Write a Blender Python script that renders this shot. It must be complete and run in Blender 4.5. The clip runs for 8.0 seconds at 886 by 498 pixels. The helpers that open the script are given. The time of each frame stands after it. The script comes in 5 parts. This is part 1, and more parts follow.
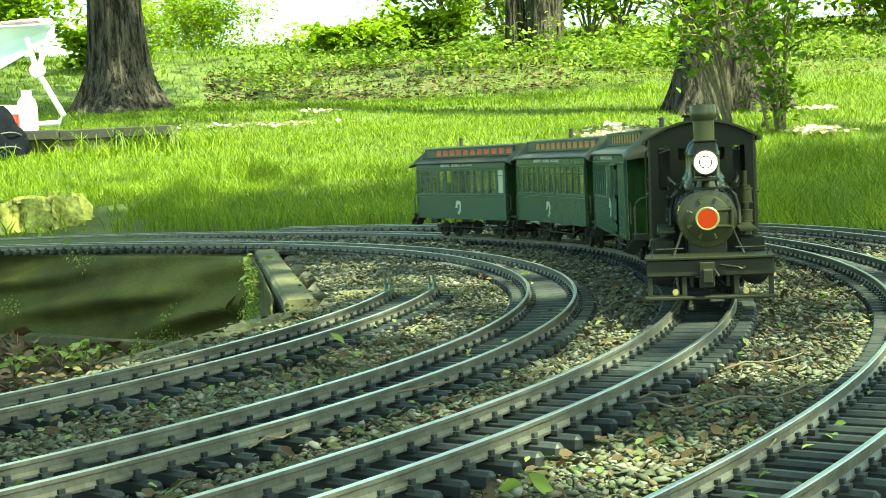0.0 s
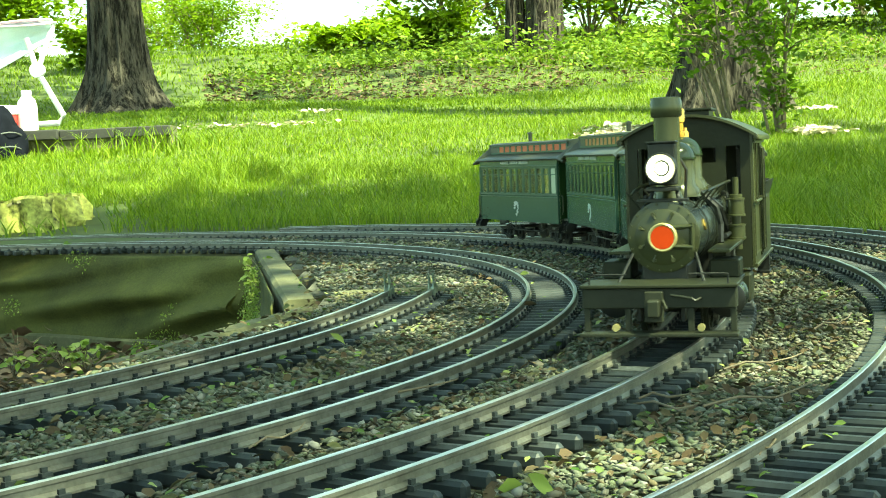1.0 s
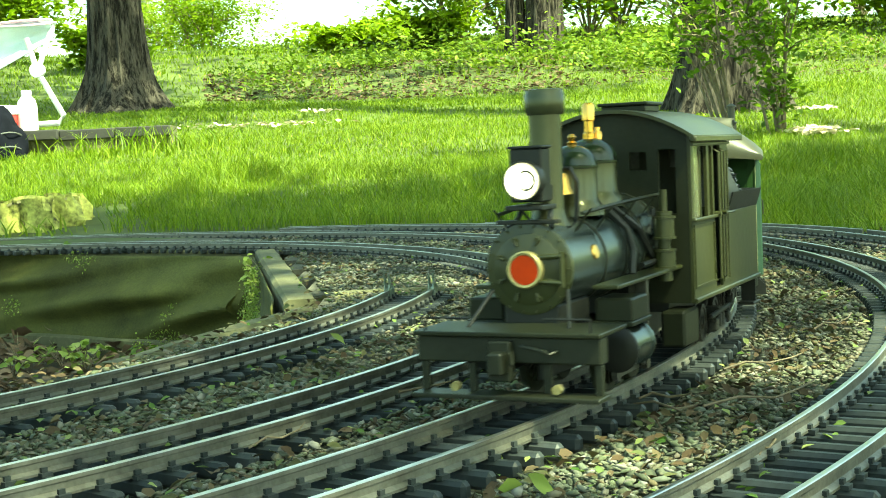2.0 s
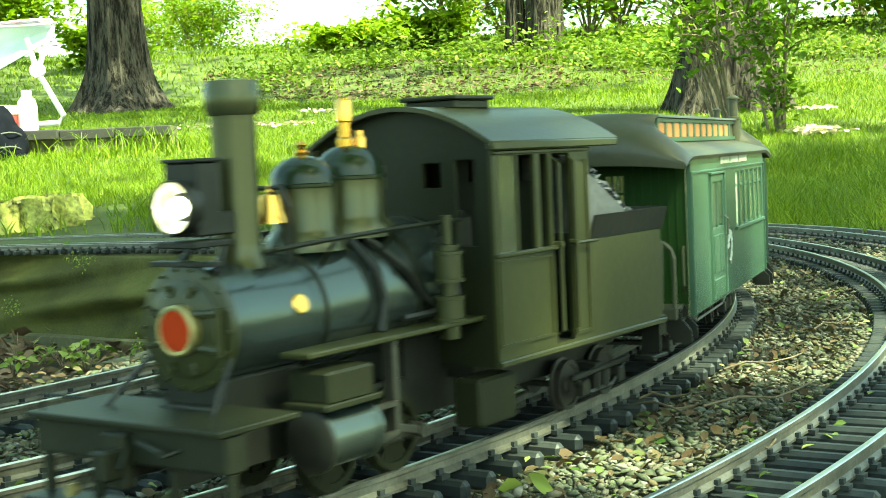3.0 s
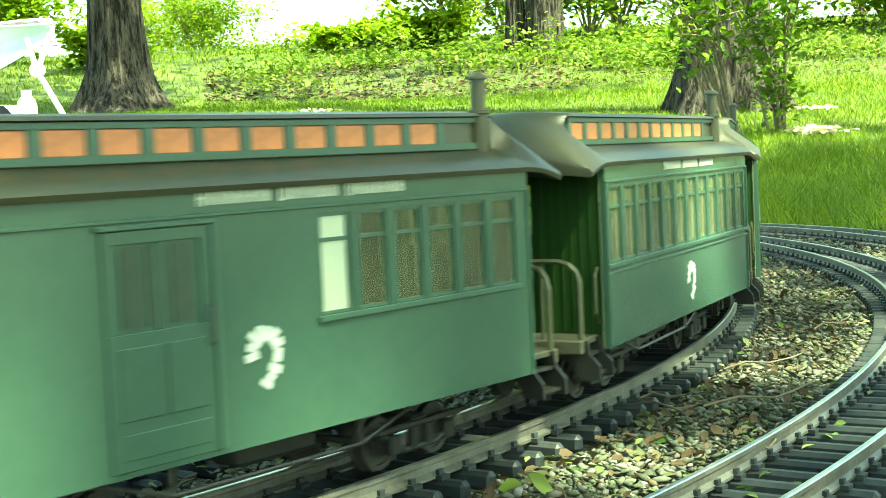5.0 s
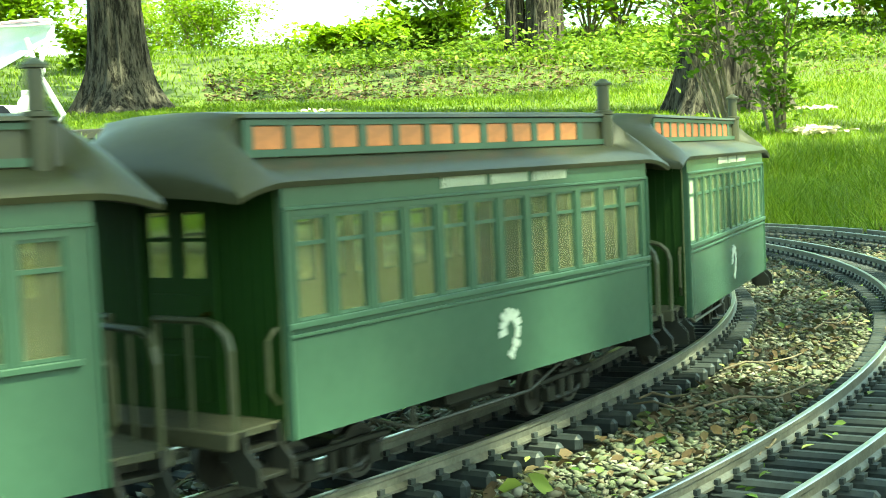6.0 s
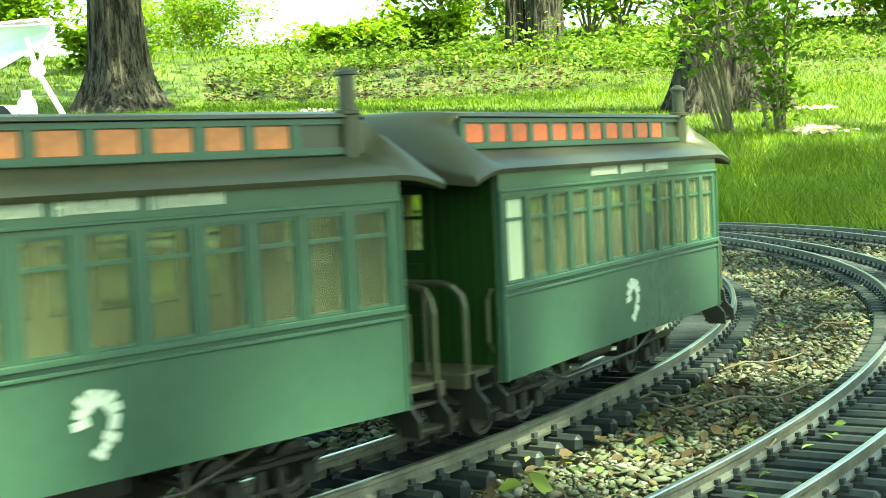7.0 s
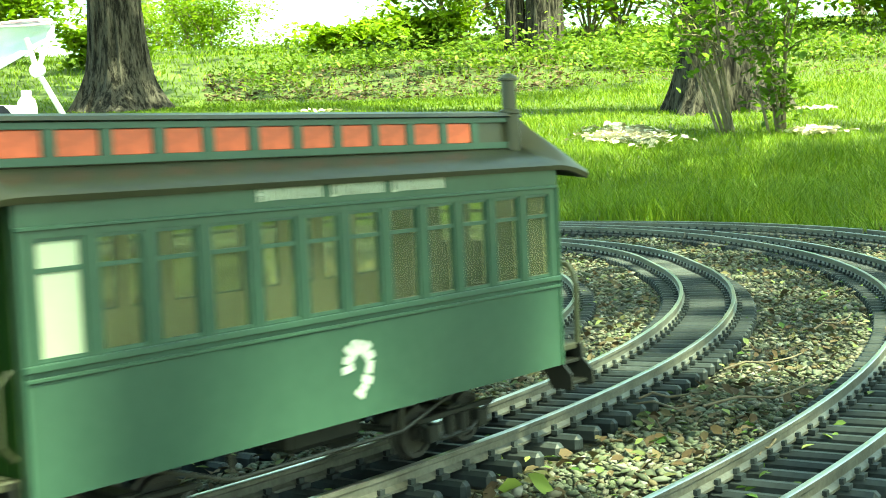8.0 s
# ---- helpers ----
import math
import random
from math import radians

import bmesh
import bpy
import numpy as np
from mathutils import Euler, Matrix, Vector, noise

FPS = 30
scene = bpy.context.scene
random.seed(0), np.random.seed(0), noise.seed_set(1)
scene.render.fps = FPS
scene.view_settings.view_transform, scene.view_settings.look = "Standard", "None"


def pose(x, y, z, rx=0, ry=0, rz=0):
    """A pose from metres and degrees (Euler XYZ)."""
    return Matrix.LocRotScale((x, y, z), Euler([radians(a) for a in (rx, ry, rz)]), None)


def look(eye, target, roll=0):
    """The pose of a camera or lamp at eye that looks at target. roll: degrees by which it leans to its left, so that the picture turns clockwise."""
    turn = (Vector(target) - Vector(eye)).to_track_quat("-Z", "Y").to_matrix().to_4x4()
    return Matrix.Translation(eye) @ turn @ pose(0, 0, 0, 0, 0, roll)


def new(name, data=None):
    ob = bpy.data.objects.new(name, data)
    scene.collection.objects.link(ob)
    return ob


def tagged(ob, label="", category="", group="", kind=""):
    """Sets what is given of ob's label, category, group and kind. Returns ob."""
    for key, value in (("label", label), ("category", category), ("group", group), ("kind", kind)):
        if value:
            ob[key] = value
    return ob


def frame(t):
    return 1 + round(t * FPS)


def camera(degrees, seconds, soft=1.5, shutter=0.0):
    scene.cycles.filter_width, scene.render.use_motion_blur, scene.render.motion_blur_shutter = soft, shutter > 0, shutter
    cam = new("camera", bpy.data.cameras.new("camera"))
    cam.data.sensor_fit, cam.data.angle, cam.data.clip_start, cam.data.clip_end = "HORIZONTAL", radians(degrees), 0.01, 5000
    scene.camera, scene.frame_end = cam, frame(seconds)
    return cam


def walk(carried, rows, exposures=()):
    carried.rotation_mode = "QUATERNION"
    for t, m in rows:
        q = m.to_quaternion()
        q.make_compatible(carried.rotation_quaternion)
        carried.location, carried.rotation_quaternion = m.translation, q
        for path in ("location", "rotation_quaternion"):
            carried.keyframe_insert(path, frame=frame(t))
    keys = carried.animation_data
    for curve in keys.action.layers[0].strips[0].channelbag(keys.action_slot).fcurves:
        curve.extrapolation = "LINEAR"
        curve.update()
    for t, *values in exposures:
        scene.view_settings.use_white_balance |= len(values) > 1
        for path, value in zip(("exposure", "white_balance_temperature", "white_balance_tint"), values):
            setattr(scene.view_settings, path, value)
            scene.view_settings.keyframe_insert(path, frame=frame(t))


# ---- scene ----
cam = camera(36.2, 8.0, soft=1.0, shutter=0.5)
EYE = 0.1302
walk(cam, [(0.0, look((0, 0, EYE), (0, 10, EYE - 0.689), -2.57)), (8.0, look((0, 0, EYE), (0, 10, EYE - 0.689), -2.57))],
     exposures=[(0.0, 2.12, 8200, -32), (2.7, 2.15, 8200, -32), (3.6, 2.58, 8000, -33), (4.6, 2.54, 8000, -34), (6.0, 2.36, 8000, -35), (8.0, 2.36, 8000, -35)])

# ---- light ----
SUN_DIR = Vector((0.45, -0.42, 0.95)).normalized()
world = bpy.data.worlds.new("sky")
scene.world = world
world.use_nodes = True
wn = world.node_tree
sky = wn.nodes.new("ShaderNodeTexSky")
sky.sky_type, sky.sun_disc = "NISHITA", False
sky.sun_elevation = math.asin(SUN_DIR.z)
sky.sun_rotation = math.atan2(SUN_DIR.x, SUN_DIR.y)
sky.air_density, sky.dust_density = 1.0, 2.5
wn.links.new(sky.outputs[0], wn.nodes["Background"].inputs[0])
wn.nodes["Background"].inputs[1].default_value = 0.138
sun = new("sun", bpy.data.lights.new("sun", "SUN"))
sun.data.energy, sun.data.angle, sun.data.color = 5.0, radians(0.55), (1.0, 0.95, 0.86)
sun.matrix_world = look(SUN_DIR * 30, (0, 0, 0))

# ---- materials ----
def material(name, base, rough=0.6, metal=0.0, var=0.25, scale=40.0, bump=0.2, fine=6.0, tint=None, spec=0.5, detail=6.0):
    """A surface with colour variation at two scales and fine relief."""
    m = bpy.data.materials.new(name)
    m.use_nodes = True
    t = m.node_tree
    b = t.nodes["Principled BSDF"]
    b.inputs["Roughness"].default_value, b.inputs["Metallic"].default_value = rough, metal
    b.inputs["Specular IOR Level"].default_value = spec
    co = t.nodes.new("ShaderNodeTexCoord")
    n1 = t.nodes.new("ShaderNodeTexNoise")
    n1.inputs["Scale"].default_value, n1.inputs["Detail"].default_value = scale, detail
    n2 = t.nodes.new("ShaderNodeTexNoise")
    n2.inputs["Scale"].default_value, n2.inputs["Detail"].default_value = scale * fine, 4.0
    mul = t.nodes.new("ShaderNodeMath")
    mul.operation = "MULTIPLY_ADD"
    mul.inputs[1].default_value = 0.45
    ramp = t.nodes.new("ShaderNodeValToRGB")
    dark = [c * (1 - var) for c in base]
    light = tint if tint else [min(1, c * (1 + var)) for c in base]
    ramp.color_ramp.elements[0].position, ramp.color_ramp.elements[1].position = 0.45, 0.95
    ramp.color_ramp.elements[0].color = (*dark, 1)
    ramp.color_ramp.elements[1].color = (*light, 1)
    bp = t.nodes.new("ShaderNodeBump")
    bp.inputs["Strength"].default_value, bp.inputs["Distance"].default_value = bump, 0.002
    for n in (n1, n2):
        t.links.new(co.outputs["Object"], n.inputs["Vector"])
    t.links.new(n2.outputs["Fac"], mul.inputs[0])
    t.links.new(n1.outputs["Fac"], mul.inputs[2])
    t.links.new(mul.outputs[0], ramp.inputs[0])
    t.links.new(ramp.outputs[0], b.inputs["Base Color"])
    t.links.new(n2.outputs["Fac"], bp.inputs["Height"])
    t.links.new(bp.outputs[0], b.inputs["Normal"])
    return m


def island_material(name, colours, rough=0.8, object_random=False, trans=0.0, bump=0.0):
    """A surface whose separate pieces take colours from a ramp."""
    m = bpy.data.materials.new(name)
    m.use_nodes = True
    t = m.node_tree
    b = t.nodes["Principled BSDF"]
    b.inputs["Roughness"].default_value = rough
    b.inputs["Specular IOR Level"].default_value = 0.3
    ramp = t.nodes.new("ShaderNodeValToRGB")
    els = ramp.color_ramp.elements
    while len(els) < len(colours):
        els.new(0.5)
    for i, c in enumerate(colours):
        els[i].position = i / (len(colours) - 1)
        els[i].color = (*c, 1)
    if object_random:
        src = t.nodes.new("ShaderNodeObjectInfo").outputs["Random"]
    else:
        src = t.nodes.new("ShaderNodeNewGeometry").outputs["Random Per Island"]
    t.links.new(src, ramp.inputs[0])
    co = t.nodes.new("ShaderNodeTexCoord")
    n = t.nodes.new("ShaderNodeTexNoise")
    n.inputs["Scale"].default_value, n.inputs["Detail"].default_value = 350.0 if not trans else 25.0, 4.0
    t.links.new(co.outputs["Object"], n.inputs["Vector"])
    mix = t.nodes.new("ShaderNodeMix")
    mix.data_type, mix.blend_type = "RGBA", "OVERLAY"
    mix.inputs["Factor"].default_value = 0.5
    t.links.new(ramp.outputs[0], mix.inputs["A"])
    t.links.new(n.outputs["Fac"], mix.inputs["B"])
    t.links.new(mix.outputs["Result"], b.inputs["Base Color"])
    if trans:
        tr = t.nodes.new("ShaderNodeBsdfTranslucent")
        add = t.nodes.new("ShaderNodeMixShader")
        add.inputs[0].default_value = trans
        t.links.new(mix.outputs["Result"], tr.inputs["Color"])
        t.links.new(b.outputs[0], add.inputs[1])
        t.links.new(tr.outputs[0], add.inputs[2])
        t.links.new(add.outputs[0], t.nodes["Material Output"].inputs["Surface"])
    return m


RAIL = material("rail_brass", (0.14, 0.135, 0.108), 0.46, 0.6, 0.3, 60, 0.12, tint=(0.225, 0.22, 0.185))
RAIL_TOP = material("rail_head_polished", (0.58, 0.57, 0.52), 0.28, 0.95, 0.06, 80, 0.04)
TIE = island_material("tie_plastic", [(0.016, 0.021, 0.022), (0.026, 0.032, 0.033), (0.041, 0.047, 0.046)], 0.5, object_random=True)
TIE_JOINED = island_material("tie_plastic_far", [(0.016, 0.021, 0.022), (0.026, 0.032, 0.033), (0.041, 0.047, 0.046)], 0.5)
STONE = island_material("ballast_stone", [(0.055, 0.062, 0.038), (0.1, 0.108, 0.07), (0.145, 0.15, 0.105), (0.075, 0.088, 0.052), (0.155, 0.135, 0.095), (0.24, 0.24, 0.205), (0.12, 0.085, 0.05), (0.085, 0.1, 0.055), (0.13, 0.14, 0.112)], 0.85)
GRAVEL_BED = material("gravel_bed", (0.07, 0.068, 0.05), 0.95, 0, 0.5, 70, 0.8, 4)
SOIL = material("soil", (0.09, 0.065, 0.04), 0.95, 0, 0.5, 4, 0.6, 12)
GREEN = material("coach_green", (0.041, 0.083, 0.056), 0.26, 0, 0.12, 9, 0.05, 20)
GREEN_TRIM = material("coach_green_trim", (0.038, 0.083, 0.052), 0.4, 0, 0.12, 12, 0.05, 20)
ROOF = material("roof_dark_green", (0.042, 0.042, 0.02), 0.4, 0, 0.2, 12, 0.06, 20)
# coach ends: green darkened, with the platform roof's shade put into the colour
SHADED_END_GREEN = material("coach_end_shaded_green", (0.011, 0.031, 0.005), 0.6, 0, 0.15, 12, 0.05, 20, spec=0.15)
RED = material("clerestory_glass_red", (0.5, 0.09, 0.04), 0.3, 0, 0.3, 90, 0.05)
WHEEL = material("wheel_iron", (0.035, 0.034, 0.03), 0.5, 0.4, 0.3, 60, 0.1)
CREAM_PAINT = material("cream_lettering", (0.45, 0.47, 0.36), 0.6, 0, 0.1, 30, 0.02)
WHITE = material("white_lettering", (0.46, 0.5, 0.44), 0.6, 0, 0.05, 30, 0.02)
OLIVE = material("loco_olive", (0.032, 0.035, 0.013), 0.32, 0, 0.2, 12, 0.06, 20, spec=0.4)
OLIVE_DARK = material("loco_dark", (0.015, 0.017, 0.009), 0.42, 0, 0.25, 15, 0.06, 20, spec=0.2)
BOILER = material("boiler_metal", (0.075, 0.095, 0.088), 0.24, 0.75, 0.15, 20, 0.03, 20)
BLACK = material("black_metal", (0.014, 0.015, 0.013), 0.42, 0.0, 0.3, 40, 0.1, spec=0.3)
BEAM = material("beam_paint", (0.015, 0.017, 0.01), 0.42, 0.0, 0.3, 40, 0.1, spec=0.3)
RAILING = material("railing_paint", (0.05, 0.055, 0.03), 0.4, 0.2, 0.2, 40, 0.06)
STEEL = material("worn_steel", (0.07, 0.07, 0.06), 0.4, 0.6, 0.3, 60, 0.1)
BRASS = material("brass", (0.72, 0.42, 0.1), 0.22, 1.0, 0.15, 60, 0.05)
NUMBER_RED = material("number_plate_red", (0.34, 0.028, 0.003), 0.6, 0, 0.1, 60, 0.05, spec=0.15)
COAL = island_material("coal", [(0.03, 0.032, 0.036), (0.08, 0.085, 0.095), (0.17, 0.18, 0.2)], 0.35)
FLOOR_WOOD = material("platform_wood", (0.036, 0.037, 0.02), 0.7, 0, 0.3, 60, 0.2)
TIMBER = material("mossy_timber", (0.085, 0.08, 0.036), 0.9, 0, 0.45, 18, 0.5, 7, tint=(0.15, 0.145, 0.07))
FABRIC = material("landscape_fabric", (0.048, 0.047, 0.014), 0.75, 0, 0.45, 9, 0.4, 30, tint=(0.11, 0.112, 0.03), spec=0.2)
def bark_material(name, dark, light):
    """Ridged bark: noise drawn out along the trunk, with deep furrows."""
    m = material(name, dark, 0.95, 0, 0.5, 34, 1.0, 4, tint=light, spec=0.15, detail=10)
    t = m.node_tree
    co = [n for n in t.nodes if n.type == "TEX_COORD"][0]
    mp = t.nodes.new("ShaderNodeMapping")
    mp.inputs["Scale"].default_value = (1, 1, 0.16)
    t.links.new(co.outputs["Object"], mp.inputs["Vector"])
    noises = [n for n in t.nodes if n.type == "TEX_NOISE"]
    for n in noises:
        t.links.new(mp.outputs[0], n.inputs["Vector"])
    bp = [n for n in t.nodes if n.type == "BUMP"][0]
    bp.inputs["Distance"].default_value = 0.03
    t.links.new(noises[0].outputs["Fac"], bp.inputs["Height"])
    ramp = [n for n in t.nodes if n.type == "VALTORGB"][0]
    ramp.color_ramp.elements[0].position, ramp.color_ramp.elements[1].position = 0.6, 0.85
    return m


BARK = bark_material("bark", (0.016, 0.014, 0.011), (0.075, 0.066, 0.052))
# bark lightened for far trunks: the bright haze is put into the colour
HAZED_BARK = bark_material("hazed_bark", (0.12, 0.11, 0.1), (0.4, 0.38, 0.34))
TWIG = material("twig", (0.16, 0.13, 0.08), 0.8, 0, 0.3, 60, 0.3)
LEAF = island_material("leaf", [(0.08, 0.14, 0.012), (0.13, 0.22, 0.02), (0.2, 0.3, 0.03), (0.16, 0.25, 0.025)], 0.5, trans=0.5)
LEAF_DARK = island_material("leaf_shrub", [(0.08, 0.15, 0.012), (0.14, 0.24, 0.02), (0.22, 0.33, 0.03)], 0.5, trans=0.45)
GRASS = island_material("grass_blade", [(0.078, 0.135, 0.007), (0.13, 0.205, 0.01), (0.182, 0.262, 0.016), (0.245, 0.305, 0.035)], 0.5, trans=0.4)
LITTER = island_material("leaf_litter", [(0.06, 0.04, 0.022), (0.1, 0.066, 0.038), (0.19, 0.135, 0.085), (0.08, 0.055, 0.032)], 0.8, trans=0.15)


def glass_material(name, tint=(0.86, 0.9, 0.62), rough=0.04, clear=0.95):
    m = bpy.data.materials.new(name)
    m.use_nodes = True
    b = m.node_tree.nodes["Principled BSDF"]
    b.inputs["Base Color"].default_value = (*tint, 1)
    b.inputs["Transmission Weight"].default_value = clear
    b.inputs["Roughness"].default_value = rough
    b.inputs["IOR"].default_value = 1.3
    return m


GLASS = glass_material("window_glass")
LAMP = bpy.data.materials.new("lamp_glow")
LAMP.use_nodes = True
LAMP.node_tree.nodes["Principled BSDF"].inputs["Emission Color"].default_value = (1.0, 0.8, 0.52, 1)
LAMP.node_tree.nodes["Principled BSDF"].inputs["Emission Strength"].default_value = 0.2
LAMP.node_tree.nodes["Principled BSDF"].inputs["Metallic"].default_value = 0.9
LAMP.node_tree.nodes["Principled BSDF"].inputs["Roughness"].default_value = 0.2
BULB = bpy.data.materials.new("bulb_glow")
BULB.use_nodes = True
BULB.node_tree.nodes["Principled BSDF"].inputs["Emission Color"].default_value = (1.0, 0.95, 0.8, 1)
BULB.node_tree.nodes["Principled BSDF"].inputs["Emission Strength"].default_value = 1.7


# ---- building helpers ----
def part(name, bm, mat, parent=None, label="", smooth=False):
    """One mesh object from a bmesh, under its thing."""
    me = bpy.data.meshes.new(name)
    if smooth:
        for f in bm.faces:
            f.smooth = True
    bm.normal_update()
    bm.to_mesh(me)
    bm.free()
    for m in (mat if isinstance(mat, (list, tuple)) else (mat,)):
        me.materials.append(m)
    if smooth:
        me.set_sharp_from_angle(angle=radians(40))
    ob = new(name, me)
    if parent:
        ob.parent = parent
    if label:
        tagged(ob, label)
    return ob


def box(bm, x0, x1, y0, y1, z0, z1, bev=0.0, m=None):
    """An upright box, its edges rounded by bev."""
    r = bmesh.ops.create_cube(bm, size=1.0)
    vs = r["verts"]
    for v in vs:
        v.co = Vector((x0 + (v.co.x + .5) * (x1 - x0), y0 + (v.co.y + .5) * (y1 - y0), z0 + (v.co.z + .5) * (z1 - z0)))
    if bev:
        es = list({e for v in vs for e in v.link_edges})
        r2 = bmesh.ops.bevel(bm, geom=es, offset=bev, segments=1, affect="EDGES")
        vs = list({v for f in r2["faces"] for v in f.verts} | {v for v in vs if v.is_valid})
    if m is not None:
        bmesh.ops.transform(bm, matrix=m, verts=vs)
    return vs


def lathe(bm, profile, m=None, n=20):
    """A turned shape about z from (radius, height) pairs, closed at both ends."""
    rings, made = [], []
    for r, z in profile:
        ring = [bm.verts.new((r * math.cos(a), r * math.sin(a), z)) for a in [2 * math.pi * i / n for i in range(n)]]
        rings.append(ring)
        made += ring
    for a, b in zip(rings, rings[1:]):
        for i in range(n):
            bm.faces.new((a[i], a[(i + 1) % n], b[(i + 1) % n], b[i]))
    bm.faces.new(rings[0][::-1])
    bm.faces.new(rings[-1])
    if m is not None:
        bmesh.ops.transform(bm, matrix=m, verts=made)
    return made


def rod(bm, p, q, r, r2=None, n=8):
    """A round bar from p to q."""
    p, q = Vector(p), Vector(q)
    d = q - p
    m = Matrix.Translation(p) @ d.to_track_quat("Z", "Y").to_matrix().to_4x4()
    return lathe(bm, [(r, 0), (r if r2 is None else r2, d.length)], m, n)


def tube(bm, pts, r, n=6):
    """A bent bar through the points; r may be one radius or one for each point."""
    pts = [Vector(p) for p in pts]
    rs = r if isinstance(r, (list, tuple)) else [r] * len(pts)
    rings = []
    for i, p in enumerate(pts):
        d = (pts[min(i + 1, len(pts) - 1)] - pts[max(i - 1, 0)]).normalized()
        up = Vector((0, 0, 1)) if abs(d.z) < 0.9 else Vector((0, 1, 0))
        u = d.cross(up).normalized()
        w = u.cross(d)
        rings.append([bm.verts.new(p + rs[i] * (math.cos(a) * u + math.sin(a) * w)) for a in [2 * math.pi * k / n for k in range(n)]])
    for a, b in zip(rings, rings[1:]):
        for i in range(n):
            bm.faces.new((a[i], a[(i + 1) % n], b[(i + 1) % n], b[i]))
    bm.faces.new(rings[0][::-1])
    bm.faces.new(rings[-1])


def extrude_profile(bm, sections):
    """Skin between equal rings of points, closed at both ends."""
    rings = [[bm.verts.new(p) for p in s] for s in sections]
    n = len(rings[0])
    for a, b in zip(rings, rings[1:]):
        for i in range(n):
            bm.faces.new((a[i], a[(i + 1) % n], b[(i + 1) % n], b[i]))
    bm.faces.new(rings[0][::-1])
    bm.faces.new(rings[-1])
    bmesh.ops.recalc_face_normals(bm, faces=bm.faces)


def holed_panel(bm, us, vs, solid, place):
    """A slab of one connected mesh on a grid of us by vs, left open where solid(u, v) is false. place(u, v, k): the corner on face k (0 or 1)."""
    made = {}

    def corner(i, j, k):
        if (i, j, k) not in made:
            made[i, j, k] = bm.verts.new(place(us[i], vs[j], k))
        return made[i, j, k]
    n, m = len(us) - 1, len(vs) - 1
    full = [[solid((us[i] + us[i + 1]) / 2, (vs[j] + vs[j + 1]) / 2) for j in range(m)] for i in range(n)]
    for i in range(n):
        for j in range(m):
            if not full[i][j]:
                continue
            for k in (0, 1):
                bm.faces.new([corner(a, b, k) for a, b in ((i, j), (i + 1, j), (i + 1, j + 1), (i, j + 1))][::1 if k else -1])
            for di, dj, e in ((-1, 0, ((i, j), (i, j + 1))), (1, 0, ((i + 1, j), (i + 1, j + 1))), (0, -1, ((i, j), (i + 1, j))), (0, 1, ((i, j + 1), (i + 1, j + 1)))):
                a, b = i + di, j + dj
                if not (0 <= a < n and 0 <= b < m and full[a][b]):
                    bm.faces.new((corner(*e[0], 0), corner(*e[1], 0), corner(*e[1], 1), corner(*e[0], 1)))
    bmesh.ops.recalc_face_normals(bm, faces=bm.faces)


def empty(name, label, category, group="", kind=""):
    ob = new(name)
    return tagged(ob, label, category, group, kind)


def mesh_of(name, verts, faces, mat):
    me = bpy.data.meshes.new(name)
    me.from_pydata([tuple(v) for v in verts], [], [tuple(int(i) for i in f) for f in faces])
    me.materials.append(mat)
    me.update()
    return new(name, me)


# ---- plan: rings of track about their centres (x, y, radius, height of the rail top) ----
TRAIN_RING = (-1.2315, 1.4685, 1.489, 0.0)
INNER_RING = (-1.096, 1.3955, 1.2028, -0.003)
OUTER_RING = (-1.3413, 1.5702, 1.793, -0.002)
SIDING = (-1.34, 1.56, 1.3194, -0.003)
SIDING_END = -7.5
OUTER_BACK = (-0.633, 1.759, 1.06, -0.002)
FAR_BACK = (-0.307, 1.7525, 0.9, -0.001)
FAR_RING = (-1.3413, 1.5702, 1.95, -0.001)
STRAIGHT, BACK_R = 0.11, 1.35      # the train's ring: a short straight, then a tighter curve behind
GAUGE, RAIL_H, TIE_L = 0.045, 0.0084, 0.082
BED = -0.0182
DIP = 0.006                       # the train's ring sinks a little behind


def smooth(a, b, x):
    u = min(1, max(0, (x - a) / (b - a)))
    return u * u * (3 - 2 * u)


HILL = ((0, -.03), (2.2, -.035), (3, -.005), (6, .26), (9, .53), (10, .65), (13, 1.15), (16, 1.5), (25, 1.75), (60, 2.4), (400, 3.0))


def ground_height(x, y):
    """Height of the soil and lawn: level under the tracks, a bank that rises behind."""
    d = y + 0.02 * abs(x) + 0.05 * x
    for (a, za), (b, zb) in zip(HILL, HILL[1:]):
        if d <= b:
            break
    u = min(1, max(0, (d - a) / (b - a)))
    z = za + (zb - za) * u
    far = smooth(2.6, 5, y)
    z += far * 0.03 * noise.noise((x * .5, y * .5, 0)) * (1 + y * .1) + far * 0.008 * noise.noise((x * 3, y * 3, 2))
    return z


# ---- ground ----
PIT = ((-.142, 1.39), (-.285, 2.28), (-.87, 2.66), (-2.3, 2.9), (-2.3, .2), (-.42, .72), (-.25, 1.06))


def in_pit(x, y):
    inside, n = False, len(PIT)
    for i in range(n):
        (xa, ya), (xb, yb) = PIT[i], PIT[i - 1]
        if (ya > y) != (yb > y) and x < (xb - xa) * (y - ya) / (yb - ya) + xa:
            inside = not inside
    return inside


def axis(stops):
    out = []
    for a, b, step in stops:
        n = max(1, round((b - a) / step))
        out += [a + (b - a) * i / n for i in range(n)]
    return out + [stops[-1][1]]


